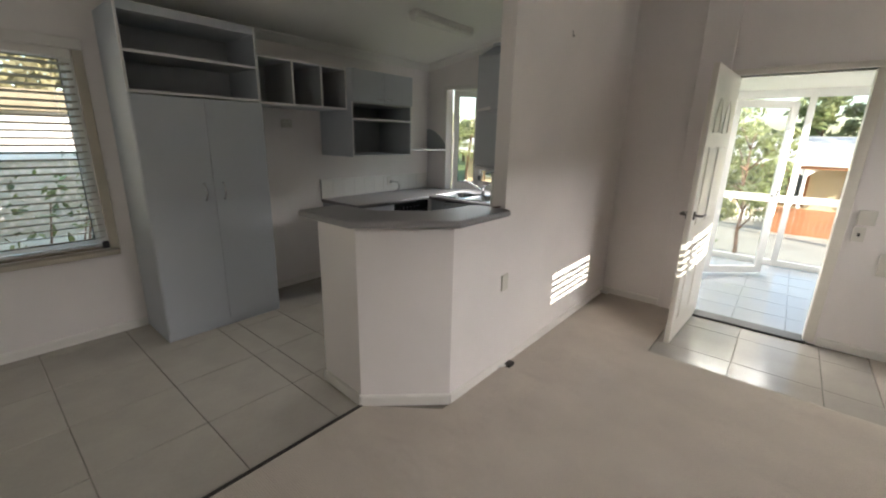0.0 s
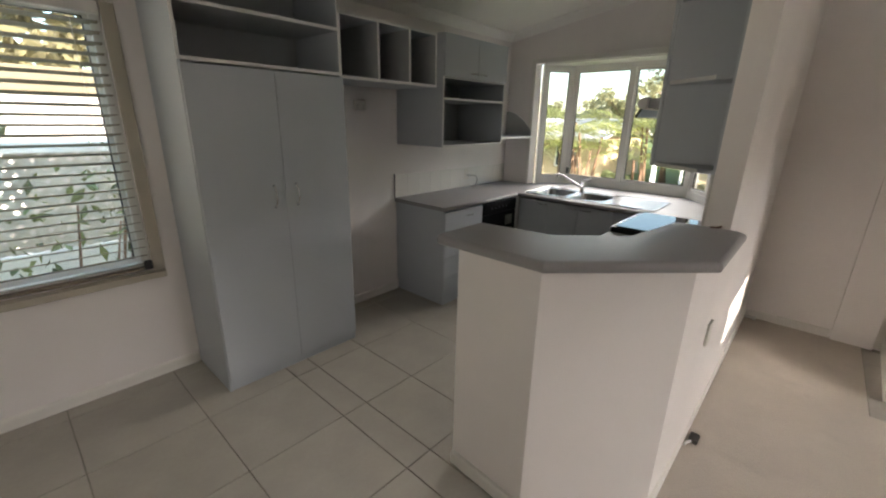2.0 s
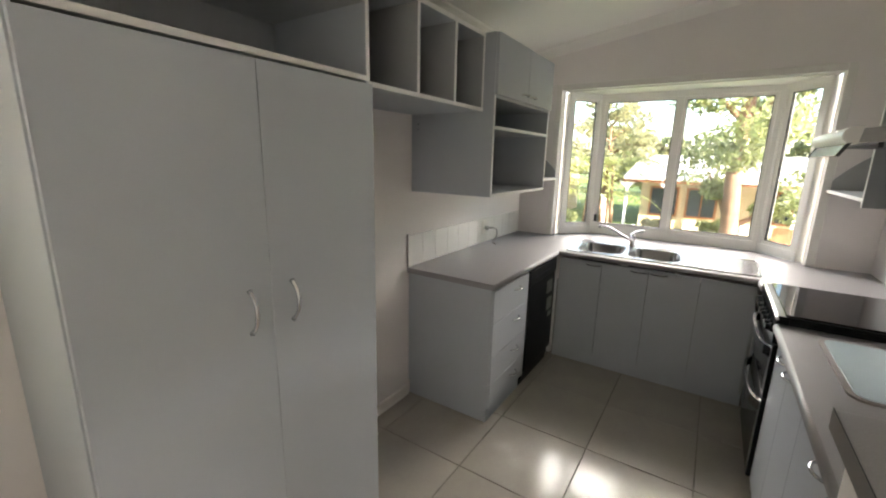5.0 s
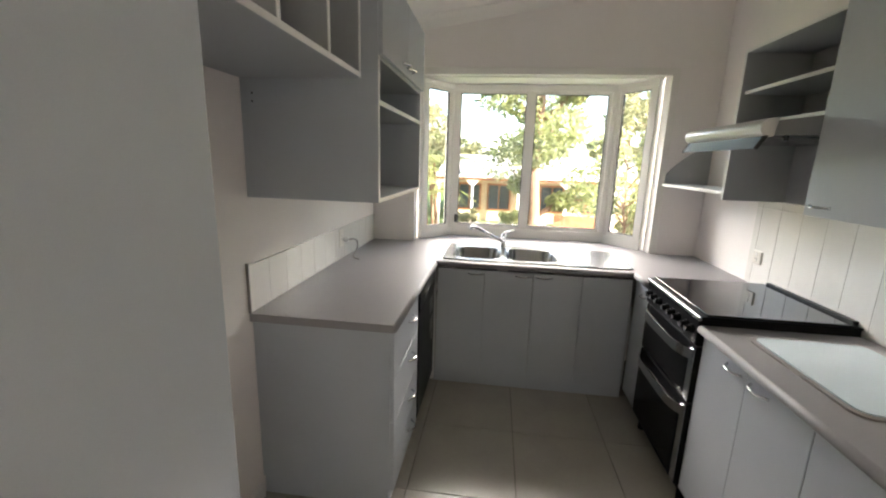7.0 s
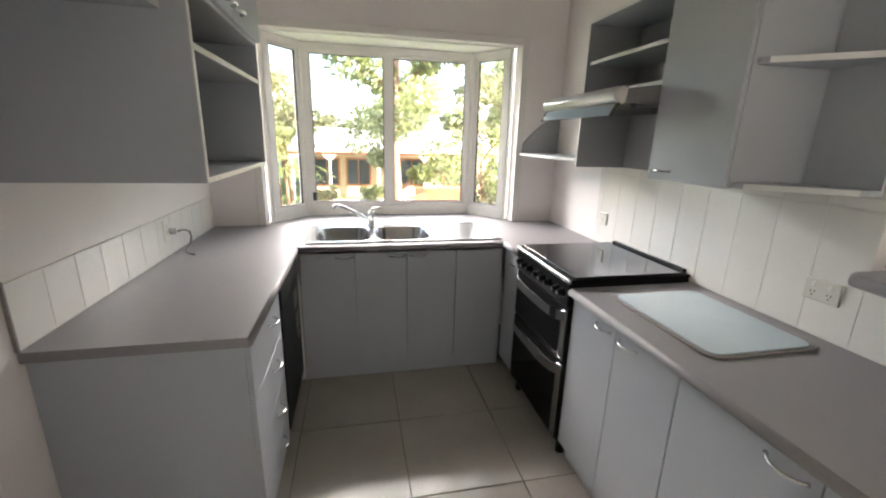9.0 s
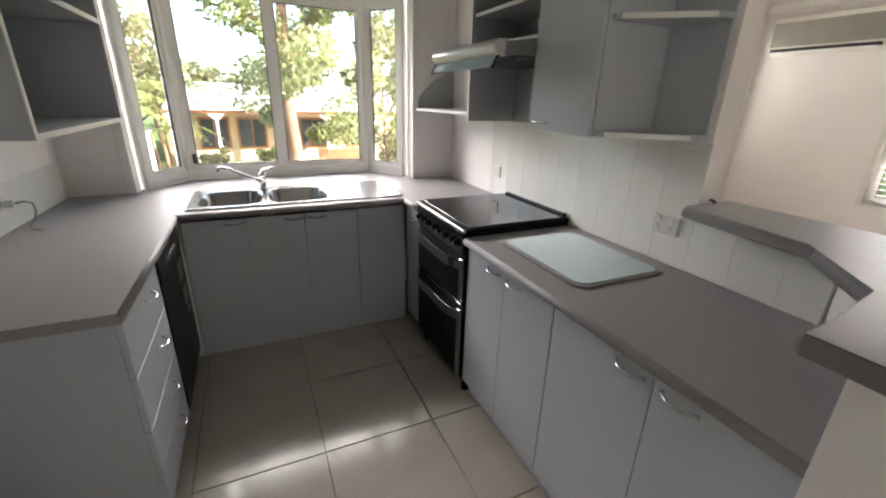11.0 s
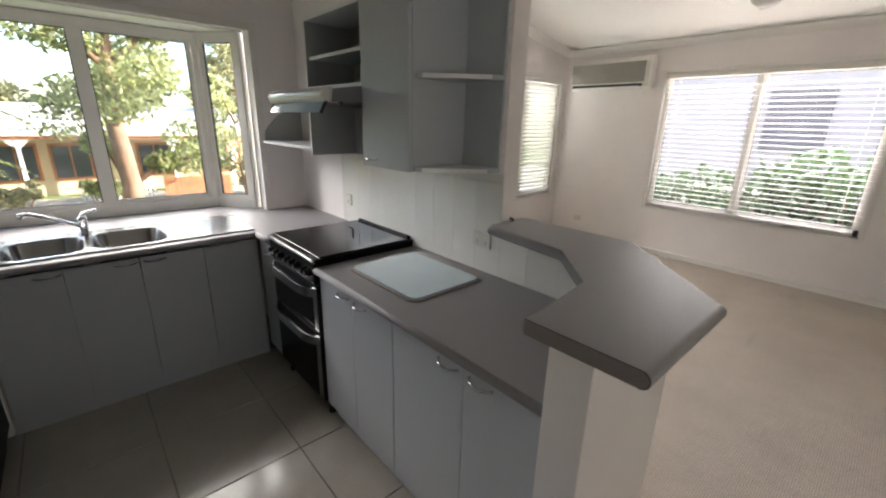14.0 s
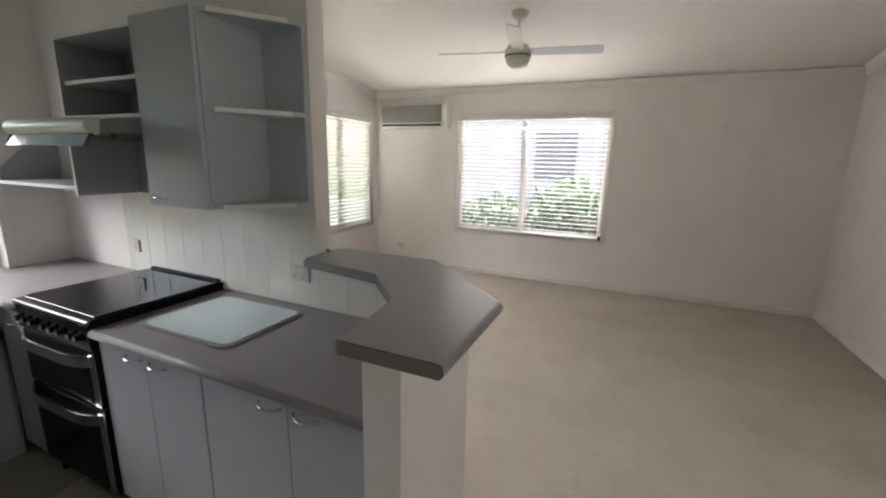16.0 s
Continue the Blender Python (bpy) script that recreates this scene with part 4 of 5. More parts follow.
for z0, z1 in ((0.525, 0.79), (0.10, 0.515)):
    od = box("oven_door", (-1.188, -1.150, SY + 0.004, SE - 0.004, z0, z1), BLACK, st, bevel=0.005)
    box("door_glass", (-1.1905, -1.188, SY + 0.06, SE - 0.012, z0 + 0.02, z1 - 0.07), OVENGLASS, od, bevel=0.001)
    for y in (SY + 0.004,):
        box("steel_strip", (-1.1915, -1.188, y, y + 0.042, z0 + 0.01, z1 - 0.01), STEEL, od, "brushed steel side strip", bevel=0.001)
    bm = bmesh.new()
    n = 14
    lo_, hi_ = [], []
    for k in range(n + 1):
        u = k / n * 2 - 1
        x = -1.19 - 0.045 * (1 - abs(u) ** 5)
        y = (SY + SE) / 2 + u * 0.285
        lo_.append((x, y))
    for k in range(n):
        (xa, ya), (xb, yb) = lo_[k], lo_[k + 1]
        v = [bm.verts.new(p) for p in ((xa, ya, z1 - 0.064), (xb, yb, z1 - 0.064), (xb, yb, z1 - 0.016), (xa, ya, z1 - 0.016), (xa + 0.012, ya, z1 - 0.064), (xb + 0.012, yb, z1 - 0.064), (xb + 0.012, yb, z1 - 0.016), (xa + 0.012, ya, z1 - 0.016))]
        for f in ((0, 1, 2, 3), (7, 6, 5, 4), (0, 4, 5, 1), (3, 2, 6, 7)):
            bm.faces.new([v[i] for i in f])
    bmesh.ops.remove_doubles(bm, verts=bm.verts, dist=1e-5)
    link("oven_handle", bm, STEEL, od, "bowed brushed steel handle")
for x in (-1.13, -0.62):
    for y in (SY + 0.03, SE - 0.03):
        bm = bmesh.new()
        add_tube(bm, [(x, y, 0.0), (x, y, 0.055)], 0.022, 10)
        link("foot", bm, BLACK, st)

gb = thing("glass_chopping_board", (-0.87, 3.85, 0.90), "white frosted glass worktop saver with grey rim", "chopping board")
bm = bmesh.new()
add_prism(bm, rounded(-1.078, -0.652, 3.578, 4.112, 0.05), 0.9005, 0.907)
link("rim", bm, RIM, gb)
bm = bmesh.new()
add_prism(bm, rounded(-1.060, -0.668, 3.594, 4.098, 0.04), 0.905, 0.911)
link("glass", bm, WHITEGLASS, gb)

# ---- right wall cabinets and hood ----
PK = -0.567
hc = thing("hood_cabinet", (-0.72, 4.53, 1.39), "open grey laminate cabinet over the range hood", "cabinet")
HX = -0.878
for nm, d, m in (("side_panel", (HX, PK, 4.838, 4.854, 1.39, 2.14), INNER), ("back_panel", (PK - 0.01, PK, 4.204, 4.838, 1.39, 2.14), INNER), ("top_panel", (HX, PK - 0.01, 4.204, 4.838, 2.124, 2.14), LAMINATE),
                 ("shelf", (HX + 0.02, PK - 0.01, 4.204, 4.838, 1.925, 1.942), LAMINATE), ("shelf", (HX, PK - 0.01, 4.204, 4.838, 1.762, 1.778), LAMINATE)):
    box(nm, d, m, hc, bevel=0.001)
for d in ((HX - 0.003, HX, 4.838, 4.854, 1.39, 2.14), (HX - 0.003, HX, 4.204, 4.838, 2.124, 2.14), (HX + 0.017, HX + 0.02, 4.204, 4.838, 1.925, 1.942), (HX - 0.003, HX, 4.204, 4.838, 1.762, 1.778)):
    box("panel_edge", d, EDGE, hc, bevel=0.0008)
uc = thing("wall_cabinet", (-0.73, 4.02, 1.39), "grey laminate wall cabinet with one closed door", "cabinet")
box("carcass", (-0.885, PK, 3.83, 4.202, 1.39, 2.152), LAMINATE, uc, bevel=0.001)
ud = box("door", (-0.905, -0.887, 3.832, 4.202, 1.388, 2.15), LAMINATE, uc, bevel=0.002)
bow_handle(ud, (-0.905, 4.125, 1.425), (0, 1, 0), (-1, 0, 0), 0.10, 0.026)
es = thing("end_shelf", (-0.7, 3.71, 1.39), "angled open end shelves in grey laminate", "shelf")
box("back_panel", (PK - 0.012, PK, 3.60, 3.828, 1.39, 2.152), LAMINATE, es, bevel=0.001)
for z in (1.39, 1.775, 2.134):
    bm = bmesh.new()
    add_prism(bm, [(PK - 0.012, 3.828), (-0.872, 3.828), (-0.872, 3.815), (-0.862, 3.795), (-0.64, 3.612), (-0.615, 3.60), (PK - 0.012, 3.60)], z, z + 0.018)
    sh = link("shelf", bm, LAMINATE, es)
    bm = bmesh.new()
    add_obox(bm, (-0.862, 3.795), (-0.64, 3.612), -0.003, 0.0, z, z + 0.018)
    link("shelf_edge", bm, EDGE, sh)

hood = thing("range_hood", (-0.8, 4.52, 1.68), "slim slide-out steel range hood with a lowered glass visor", "range hood")
HY0, HY1 = 4.175, 4.815
bm = bmesh.new()
add_sweep(bm, (0, HY0 + 0.03, 0), (0, HY1 + 0.02, 0), [(0.58, 1.758), (0.58, 1.700), (0.86, 1.690), (1.07, 1.682), (1.08, 1.690), (1.08, 1.722), (1.06, 1.735), (0.88, 1.760)])
link("body", bm, HOODMETAL, hood)
arc = [(1.075, 1.675)] + [(1.085 + 0.040 * math.sin(radians(k * 18)), 1.708 - 0.034 * math.cos(radians(k * 18))) for k in range(0, 11)] + [(1.065, 1.742)]
bm = bmesh.new()
add_sweep(bm, (0, HY0, 0), (0, HY1, 0), arc)
bmesh.ops.bevel(bm, geom=[e for e in bm.edges if abs(e.verts[0].co.y - e.verts[1].co.y) < 1e-6], offset=0.004, segments=2, affect="EDGES")
link("front_rail", bm, HOODRAIL, hood, "pale rounded front rail")
bm = bmesh.new()
add_sweep(bm, (0, HY0 + 0.012, 0), (0, HY1 - 0.02, 0), [(1.098, 1.678), (1.104, 1.676), (1.130, 1.632), (1.126, 1.630)])
link("visor", bm, VISOR, hood, "pale blue glass visor")
for y in (HY0 + 0.004, HY1 - 0.02):
    bm = bmesh.new()
    add_sweep(bm, (0, y, 0), (0, y + 0.008, 0), [(1.092, 1.680), (1.108, 1.678), (1.134, 1.630), (1.122, 1.627)])
    link("visor_cap", bm, DARK, hood)
box("filter", (-1.05, -0.60, HY0 + 0.06, HY1 - 0.01, 1.676, 1.682), STEEL, hood, "dull metal grease filter", bevel=0.001)
for k in range(12):
    y = HY0 + 0.10 + k * 0.042
    box("filter_rib", (-1.03, -0.62, y, y + 0.006, 1.6735, 1.676), HOODMETAL, hood, bevel=0)
bm = bmesh.new()
add_tube(bm, [(-1.0, HY0 + 0.055, 1.684), (-1.0, HY0 + 0.055, 1.664)], 0.008, 10)
link("catch", bm, DARK, hood)

# ---- small fixtures ----
def outlet(name, axis, at, w, h, n, label):
    """A wall plate; axis is the way it faces (+1/-1 along x)."""
    x, y, z = at
    th = thing(name, at, label, "power outlet")
    a, b = sorted((x, x + axis * 0.012))
    box("plate", (a, b, y - w / 2, y + w / 2, z - h / 2, z + h / 2), PLASTIC, th, bevel=0.004)
    f0, f1 = sorted((x + axis * 0.012, x + axis * 0.0128))
    for k in range(n):
        cy = y + (k - (n - 1) / 2) * w * 0.45
        for dy, dz in ((-0.006, 0.0), (0.006, 0.0), (0.0, -0.012)):
            box("pin_slot", (f0, f1, cy + dy - 0.0012, cy + dy + 0.0012, z - 0.012 + dz, z - 0.004 + dz), DARK, th, bevel=0)
        s0, s1 = sorted((x + axis * 0.012, x + axis * 0.016))
        box("switch", (s0, s1, cy - 0.006, cy + 0.006, z + 0.010, z + 0.026), EDGE, th, bevel=0.001)
    return th

outlet("power_outlet", -1, (-0.574, 4.957, 1.064), 0.075, 0.075, 1, "single cream power point on the splashback")
outlet("power_outlet", -1, (-0.574, 3.675, 1.062), 0.115, 0.075, 2, "double cream power point on white tiles")
outlet("power_outlet", 1, (X0, 4.975, 1.035), 0.075, 0.115, 1, "cream power point with a plugged-in white cord")
outlet("power_outlet", 1, (X0, 3.60, 1.695), 0.115, 0.075, 2, "cream fridge power point on the wall")
outlet("wall_plate", 1, (-0.465, 3.62, 0.66), 0.075, 0.115, 0, "cream wall plate on the partition")
outlet("power_outlet", -1, (X1, 5.50, 0.28), 0.115, 0.075, 2, "cream power point low on the lounge wall")
STAINEDCORD = material("brown_cord", (0.12, 0.06, 0.04), 0.5)
CORD = material("grey_cord", (0.30, 0.28, 0.26), 0.5)
plug = thing("plug_and_cord", (X0 + 0.02, 5.0, 1.0), "white plug with a looped cord on the worktop", "cord")
bm = bmesh.new()
add_tube(bm, [(X0 + 0.016, 4.99, 1.025), (X0 + 0.05, 4.995, 1.025)], 0.016, 10)
link("plug", bm, EDGE, plug)
bm = bmesh.new()
add_tube(bm, [(X0 + 0.05, 4.995, 1.025), (X0 + 0.075, 5.02, 1.028), (X0 + 0.085, 5.06, 1.01), (X0 + 0.08, 5.085, 0.97), (X0 + 0.07, 5.08, 0.93), (X0 + 0.06, 5.04, 0.906), (X0 + 0.09, 4.99, 0.9055), (X0 + 0.13, 4.96, 0.9055)], 0.0048, 8)
link("cord", bm, CORD, plug, smooth=True)

# light switches right of the front door
sw = thing("switch_plate", (1.42, Y1, 1.2), "cream light switch plate beside the door", "switch")
box("plate", (1.325, 1.395, Y1 - 0.01, Y1, 0.90, 1.01), PLASTIC, sw, bevel=0.003)
box("rocker", (1.352, 1.368, Y1 - 0.014, Y1 - 0.01, 0.94, 0.965), DARK, sw, bevel=0.001)
sw2 = thing("alarm_panel", (1.40, Y1, 1.27), "small cream control box beside the door", "control box")
box("case", (1.33, 1.43, Y1 - 0.022, Y1, 1.03, 1.14), PLASTIC, sw2, bevel=0.005)
sw3 = thing("intercom_panel", (1.66, Y1, 0.85), "cream wall-mounted box with switch", "control box")
box("case", (1.51, 1.60, Y1 - 0.02, Y1, 0.66, 0.83), PLASTIC, sw3, bevel=0.005)

def hook(at, axis, label):
    th = thing("picture_hook", at, label, "hook")
    x, y, z = at
    bm = bmesh.new()
    add_tube(bm, [(x, y, z + 0.02), (x + axis * 0.008, y, z + 0.016), (x + axis * 0.008, y, z - 0.015), (x + axis * 0.018, y, z - 0.018), (x + axis * 0.02, y, z - 0.006)], 0.004, 6)
    link("wire", bm, STEEL, th)
hook((X1, 1.39, 2.035), -1, "small metal picture hook on the lounge wall")
hook((-0.465, 4.32, 2.31), 1, "small metal picture hook on the partition")

stop = thing("floor_outlet", (-0.42, 3.69, 0.0), "small dark cable end on the carpet", "cable end")
box("block", (-0.445, -0.40, 3.665, 3.735, 0.004, 0.032), METAL_DARK, stop, bevel=0.006)
bm = bmesh.new()
add_tube(bm, [(-0.43, 3.67, 0.018), (-0.445, 3.64, 0.02), (-0.448, 3.60, 0.03)], 0.006, 8)
link("cord", bm, EDGE, stop)
ds = thing("door_stop", (-0.40, 5.60, 0.0), "small white and brown door stop by the skirting", "door stop")
bm = bmesh.new()
add_tube(bm, [(-0.45, 5.60, 0.04), (-0.40, 5.60, 0.04), (-0.39, 5.60, 0.04), (-0.37, 5.60, 0.04)], [0.012, 0.012, 0.018, 0.018], 10)
link("buffer", bm, EDGE, ds)
ce = thing("cable_end", (3.42, 4.20, 0.004), "white cable end lying on the carpet", "cable end")
box("connector", (3.40, 3.44, 4.15, 4.24, 0.004, 0.03), EDGE, ce, bevel=0.005)
bm = bmesh.new()
add_tube(bm, [(3.44, 4.20, 0.015), (3.48, 4.24, 0.012), (3.515, 4.26, 0.02)], 0.004, 8)
link("cord", bm, EDGE, ce)

be = thing("cable_stub", (-0.50, 3.568, 1.171), "short brown cable stub at the foot of the partition", "cable end")
bm = bmesh.new()
add_tube(bm, [(-0.500, 3.577, 1.176), (-0.502, 3.560, 1.176), (-0.515, 3.545, 1.175), (-0.535, 3.540, 1.1745)], [0.005, 0.005, 0.004, 0.004], 8)
link("wire", bm, STAINEDCORD, be, smooth=True)

# split system
ac = thing("air_conditioner", (3.42, 5.33, 2.04), "cream wall-mounted split-system air conditioner", "air conditioner")
bm = bmesh.new()
add_sweep(bm, (X1, 4.69, 0), (X1, 5.74, 0), [(0.0, 2.42), (0.0, 2.06), (0.10, 2.045), (0.165, 2.075), (0.185, 2.14), (0.188, 2.36), (0.16, 2.415), (0.10, 2.425)])
link("case", bm, PLASTIC, ac)
AGRILLE = material("grey_grille", (0.25, 0.235, 0.205), 0.5)
box("front_grille", (X1 - 0.193, X1 - 0.187, 4.745, 5.725, 2.13, 2.365), AGRILLE, ac, "grey front grille", bevel=0.002)
box("outlet_slot", (X1 - 0.186, X1 - 0.16, 4.77, 5.71, 2.08, 2.112), DARK, ac, bevel=0.001)
bm = bmesh.new()
add_sweep(bm, (X1, 4.80, 0), (X1, 5.70, 0), [(0.150, 2.063), (0.155, 2.058), (0.19, 2.078), (0.187, 2.083)])
link("louvre", bm, EDGE, ac)

# ceiling fan
FXc, FYc = 1.74, 3.29
fan = thing("ceiling_fan", (FXc, FYc, ceil(FXc)), "white four-blade ceiling fan, two blades greyed as in shade, with frosted light dome", "ceiling fan")
zc = ceil(FXc)
def lathe(name, rings, mat, parent, label="", seg=24):
    bm = bmesh.new()
    add_tube(bm, [(FXc, FYc, z) for z, r in rings], [r for z, r in rings], seg)
    return link(name, bm, mat, parent, label, smooth=True)
lathe("canopy", [(zc + 0.01, 0.075), (zc - 0.03, 0.072), (zc - 0.055, 0.045), (zc - 0.06, 0.016)], PLASTIC, fan)
lathe("downrod", [(zc - 0.05, 0.012), (zc - 0.25, 0.012)], PLASTIC, fan)
zf = zc - 0.09
lathe("motor", [(zf - 0.155, 0.03), (zf - 0.17, 0.085), (zf - 0.215, 0.115), (zf - 0.25, 0.115), (zf - 0.262, 0.10)], PLASTIC, fan)
lathe("collar", [(zf - 0.258, 0.113), (zf - 0.266, 0.113)], DARK, fan)
lathe("light_dome", [(zf - 0.266, 0.108), (zf - 0.30, 0.105), (zf - 0.335, 0.085), (zf - 0.36, 0.05), (zf - 0.366, 0.005)], LAMPGLASS, fan, "frosted light dome")
for k in range(4):
    ang = 102 + 90 * k
    bm = bmesh.new()
    outl = [(0.10, -0.045), (0.18, -0.06), (0.66, -0.072), (0.70, -0.06), (0.71, 0.0), (0.70, 0.055), (0.66, 0.062), (0.18, 0.055), (0.10, 0.04)]
    add_prism(bm, outl, -0.004, 0.004)
    bm.transform(pose(FXc, FYc, zf - 0.225, 0, 0, ang) @ pose(0, 0, 0, -14, 0, 0))
    # Two blades take the grey: the shade under them is put into colour.
    link("blade", bm, LAMINATE if k in (0, 2) else PLASTIC, fan)

# batten light
bt = thing("batten_light", (-1.95, 4.62, ceil(-1.95) - 0.05), "white fluorescent batten light on the raked ceiling", "ceiling light")
slope = math.degrees(math.atan(0.158))
bm = bmesh.new()
add_box(bm, -0.05, 0.05, -0.42, 0.42, -0.035, 0.0, bevel=0.004)
bm.transform(pose(-1.95, 4.67, ceil(-1.95), 0, -slope, 0))
link("base", bm, TRIM, bt)
bm = bmesh.new()
add_sweep(bm, (0, -0.41, 0), (0, 0.41, 0), [(-0.045, -0.035), (-0.045, -0.06), (-0.025, -0.08), (0.025, -0.08), (0.045, -0.06), (0.045, -0.035)])
bm.transform(pose(-1.95, 4.67, ceil(-1.95), 0, -slope, 0))
link("diffuser", bm, LAMPGLASS, bt)

# ---- outside ----
GRASS = material("lawn", (0.105, 0.15, 0.035), 0.9, vary=0.35, scale=0.9, grain=0.4, grain_scale=25)
CONCRETE = material("pale_concrete", (0.36, 0.34, 0.30), 0.85, vary=0.12, scale=1.2, grain=0.08, grain_scale=40, bump=0.2)
BARK = material("bark", (0.21, 0.125, 0.085), 0.95, vary=0.35, scale=5, grain=0.3, grain_scale=30, bump=0.6)
BRICKY = material("rust_timber", (0.33, 0.135, 0.06), 0.7, vary=0.2, scale=2, grain=0.1, grain_scale=30)
CREAMWALL = material("cream_cladding", (0.55, 0.43, 0.28), 0.7, vary=0.08, scale=2)
NEIGHWALL = material("grey_render", (0.33, 0.32, 0.36), 0.8, vary=0.06, scale=1.5)
ROOF = material("pale_roof", (0.60, 0.58, 0.55), 0.5, vary=0.08, scale=1)
WINDARK = material("dark_window", (0.05, 0.06, 0.07), 0.1)
WHITEOUT = material("white_exterior_paint", (0.76, 0.75, 0.72), 0.5, vary=0.05)
LEAF = thin_material("leaf_green", (0.15, 0.175, 0.08), (0.40, 0.42, 0.20), 0.5, vary=0.5)
LEAF2 = thin_material("leaf_olive", (0.20, 0.195, 0.11), (0.46, 0.44, 0.25), 0.5, vary=0.5)
HEDGE = thin_material("hedge_leaf", (0.06, 0.10, 0.05), (0.09, 0.14, 0.065), 0.3, vary=0.45)

GZ = -0.45


def gz(y):
    """Height of the ground, which falls away towards the street."""
    return GZ if y < 9.0 else (-1.6 if y > 19.0 else GZ - 1.15 * (y - 9.0) / 10.0)


def sheet(name, x0, x1, y0, y1, dz, mat, label, category):
    ys = sorted({y0, y1, *(y for y in (9.0, 19.0) if y0 < y < y1)})
    bm = bmesh.new()
    rows = [[bm.verts.new((x, y, gz(y) + dz)) for x in (x0, x1)] for y in ys]
    for r0, r1 in zip(rows, rows[1:]):
        bm.faces.new((r0[0], r0[1], r1[1], r1[0]))
    return tagged(link(name, bm, mat), label, category, kind="structure")


sheet("ground", -400, 400, -400, 600, 0.0, GRASS, "sunny mown grass falling towards the street", "lawn")
sheet("pavement", -0.4, 5.5, 8.45, 16.0, 0.03, CONCRETE, "pale concrete driveway before the porch", "driveway")
sheet("road", -60, 60, 16.0, 20.8, 0.02, CONCRETE, "pale sunlit concrete street", "road")
sheet("pavement_far", -4.0, 6.0, 20.8, 24.0, 0.03, CONCRETE, "pale paved forecourt across the street", "pavement")


def leaf_mesh(name, centres, radii, count, size, mat, rng, flat=0.7):
    """Many small leaf blades scattered through the clumps of a crown."""
    verts, faces = [], []
    for i in range(count):
        c = rng.integers(len(centres))
        d = rng.normal(size=3)
        d /= np.linalg.norm(d)
        r = radii[c] * rng.uniform(0.35, 1.05) ** 0.6
        p = np.array(centres[c]) + d * r * np.array([1, 1, flat])
        a = rng.normal(size=3)
        a /= np.linalg.norm(a)
        b = np.cross(a, rng.normal(size=3))
        b /= np.linalg.norm(b)
        s = size * rng.uniform(0.6, 1.4)
        n = len(verts)
        nrm = np.cross(a, b)
        verts += [p - a * s, p + b * s * 0.42 + nrm * s * 0.12, p + a * s, p - b * s * 0.42 + nrm * s * 0.12]
        faces += [(n, n + 1, n + 2), (n, n + 2, n + 3)]
    me = bpy.data.meshes.new(name)
    me.from_pydata([tuple(map(float, q)) for q in verts], [], faces)
    me.materials.append(mat)
    return me


def tree(at, height, crown, label, mat, seed, leaves=2600, leaf=0.11, lean=0.0, clear=0.35, trunk_r=0.16):
    rng = np.random.default_rng(seed)
    x, y, z = at
    th = thing("tree", at, label, "tree", group="trees outside")
    bm = bmesh.new()
    pts = [(x + lean * k / 6 + rng.uniform(-0.06, 0.06), y + rng.uniform(-0.06, 0.06), z - 0.05 + height * 0.8 * k / 6) for k in range(7)]
    add_tube(bm, pts, [trunk_r * (1.25 if k == 0 else 1 - 0.75 * k / 6) for k in range(7)], 10)
    centres, radii = [], []
    for k in range(13):
        f = clear + (0.95 - clear) * (k + 0.5) / 13
        a = k * 2.4 + rng.uniform(-0.4, 0.4)
        reach = crown * rng.uniform(0.45, 1.0) * (1.15 - 0.55 * abs(f - 0.6) / 0.4)
        base = Vector(pts[min(6, int(f / 0.8 * 6))])
        tip = Vector((x + lean + math.cos(a) * reach, y + math.sin(a) * reach, z + height * f + rng.uniform(0, 0.5)))
        mid = base.lerp(tip, 0.5) + Vector((0, 0, 0.15 * reach))
        add_tube(bm, [base, mid, tip], [trunk_r * 0.38, trunk_r * 0.22, trunk_r * 0.06], 6)
        for q, s in ((tip, 1.0), (mid, 0.7), (tip + Vector((rng.uniform(-.5, .5), rng.uniform(-.5, .5), 0.4)) * crown * 0.4, 0.8)):
            centres.append(tuple(q))
            radii.append(crown * rng.uniform(0.20, 0.36) * s)
    link("trunk", bm, BARK, th, smooth=True)
    cr = new("crown", leaf_mesh("crown", centres, radii, leaves, leaf, mat, rng))
    cr.parent = th
    cr.matrix_parent_inverse = th.matrix_basis.inverted()
    return th

def plant_tree(x, y, *rest, **more):
    return tree((x, y, gz(y)), *rest, **more)

plant_tree(-1.15, 13.2, 8.6, 2.5, "tall leafy street tree with a slim brown trunk", LEAF, 3, 14000, 0.08, clear=0.14, trunk_r=0.21)
plant_tree(-6.8, 27.0, 6.5, 2.4, "broad green tree on the far lawn", LEAF2, 5, 2600, 0.16, clear=0.30)
plant_tree(4.0, 18.5, 8.5, 2.2, "light-leaved tree beside the street", LEAF2, 8, 5000, 0.09, clear=0.30)
plant_tree(7.5, 27.0, 8.0, 3.0, "tall green tree behind the driveway", LEAF, 11, 5000, 0.12, clear=0.28)
plant_tree(-13.0, 36.0, 5.0, 2.6, "spreading green tree near the street corner", LEAF2, 15, 3000, 0.2, clear=0.25)
plant_tree(0.30, 10.4, 2.7, 0.75, "young leafy shrub tree by the porch", LEAF, 33, 1300, 0.07, clear=0.35, trunk_r=0.04)
for k in range(12):
    plant_tree(-34 + 6.0 * k + 1.5 * math.sin(k * 2.1), 44 + 3.0 * math.cos(k * 1.3), (5.0 if k < 6 else 8.5) + 1.2 * math.sin(k * 1.9), 3.4, "hazy tall tree in the far tree line", LEAF2 if k % 2 else LEAF, 100 + k, 2000, 0.30, clear=0.15)


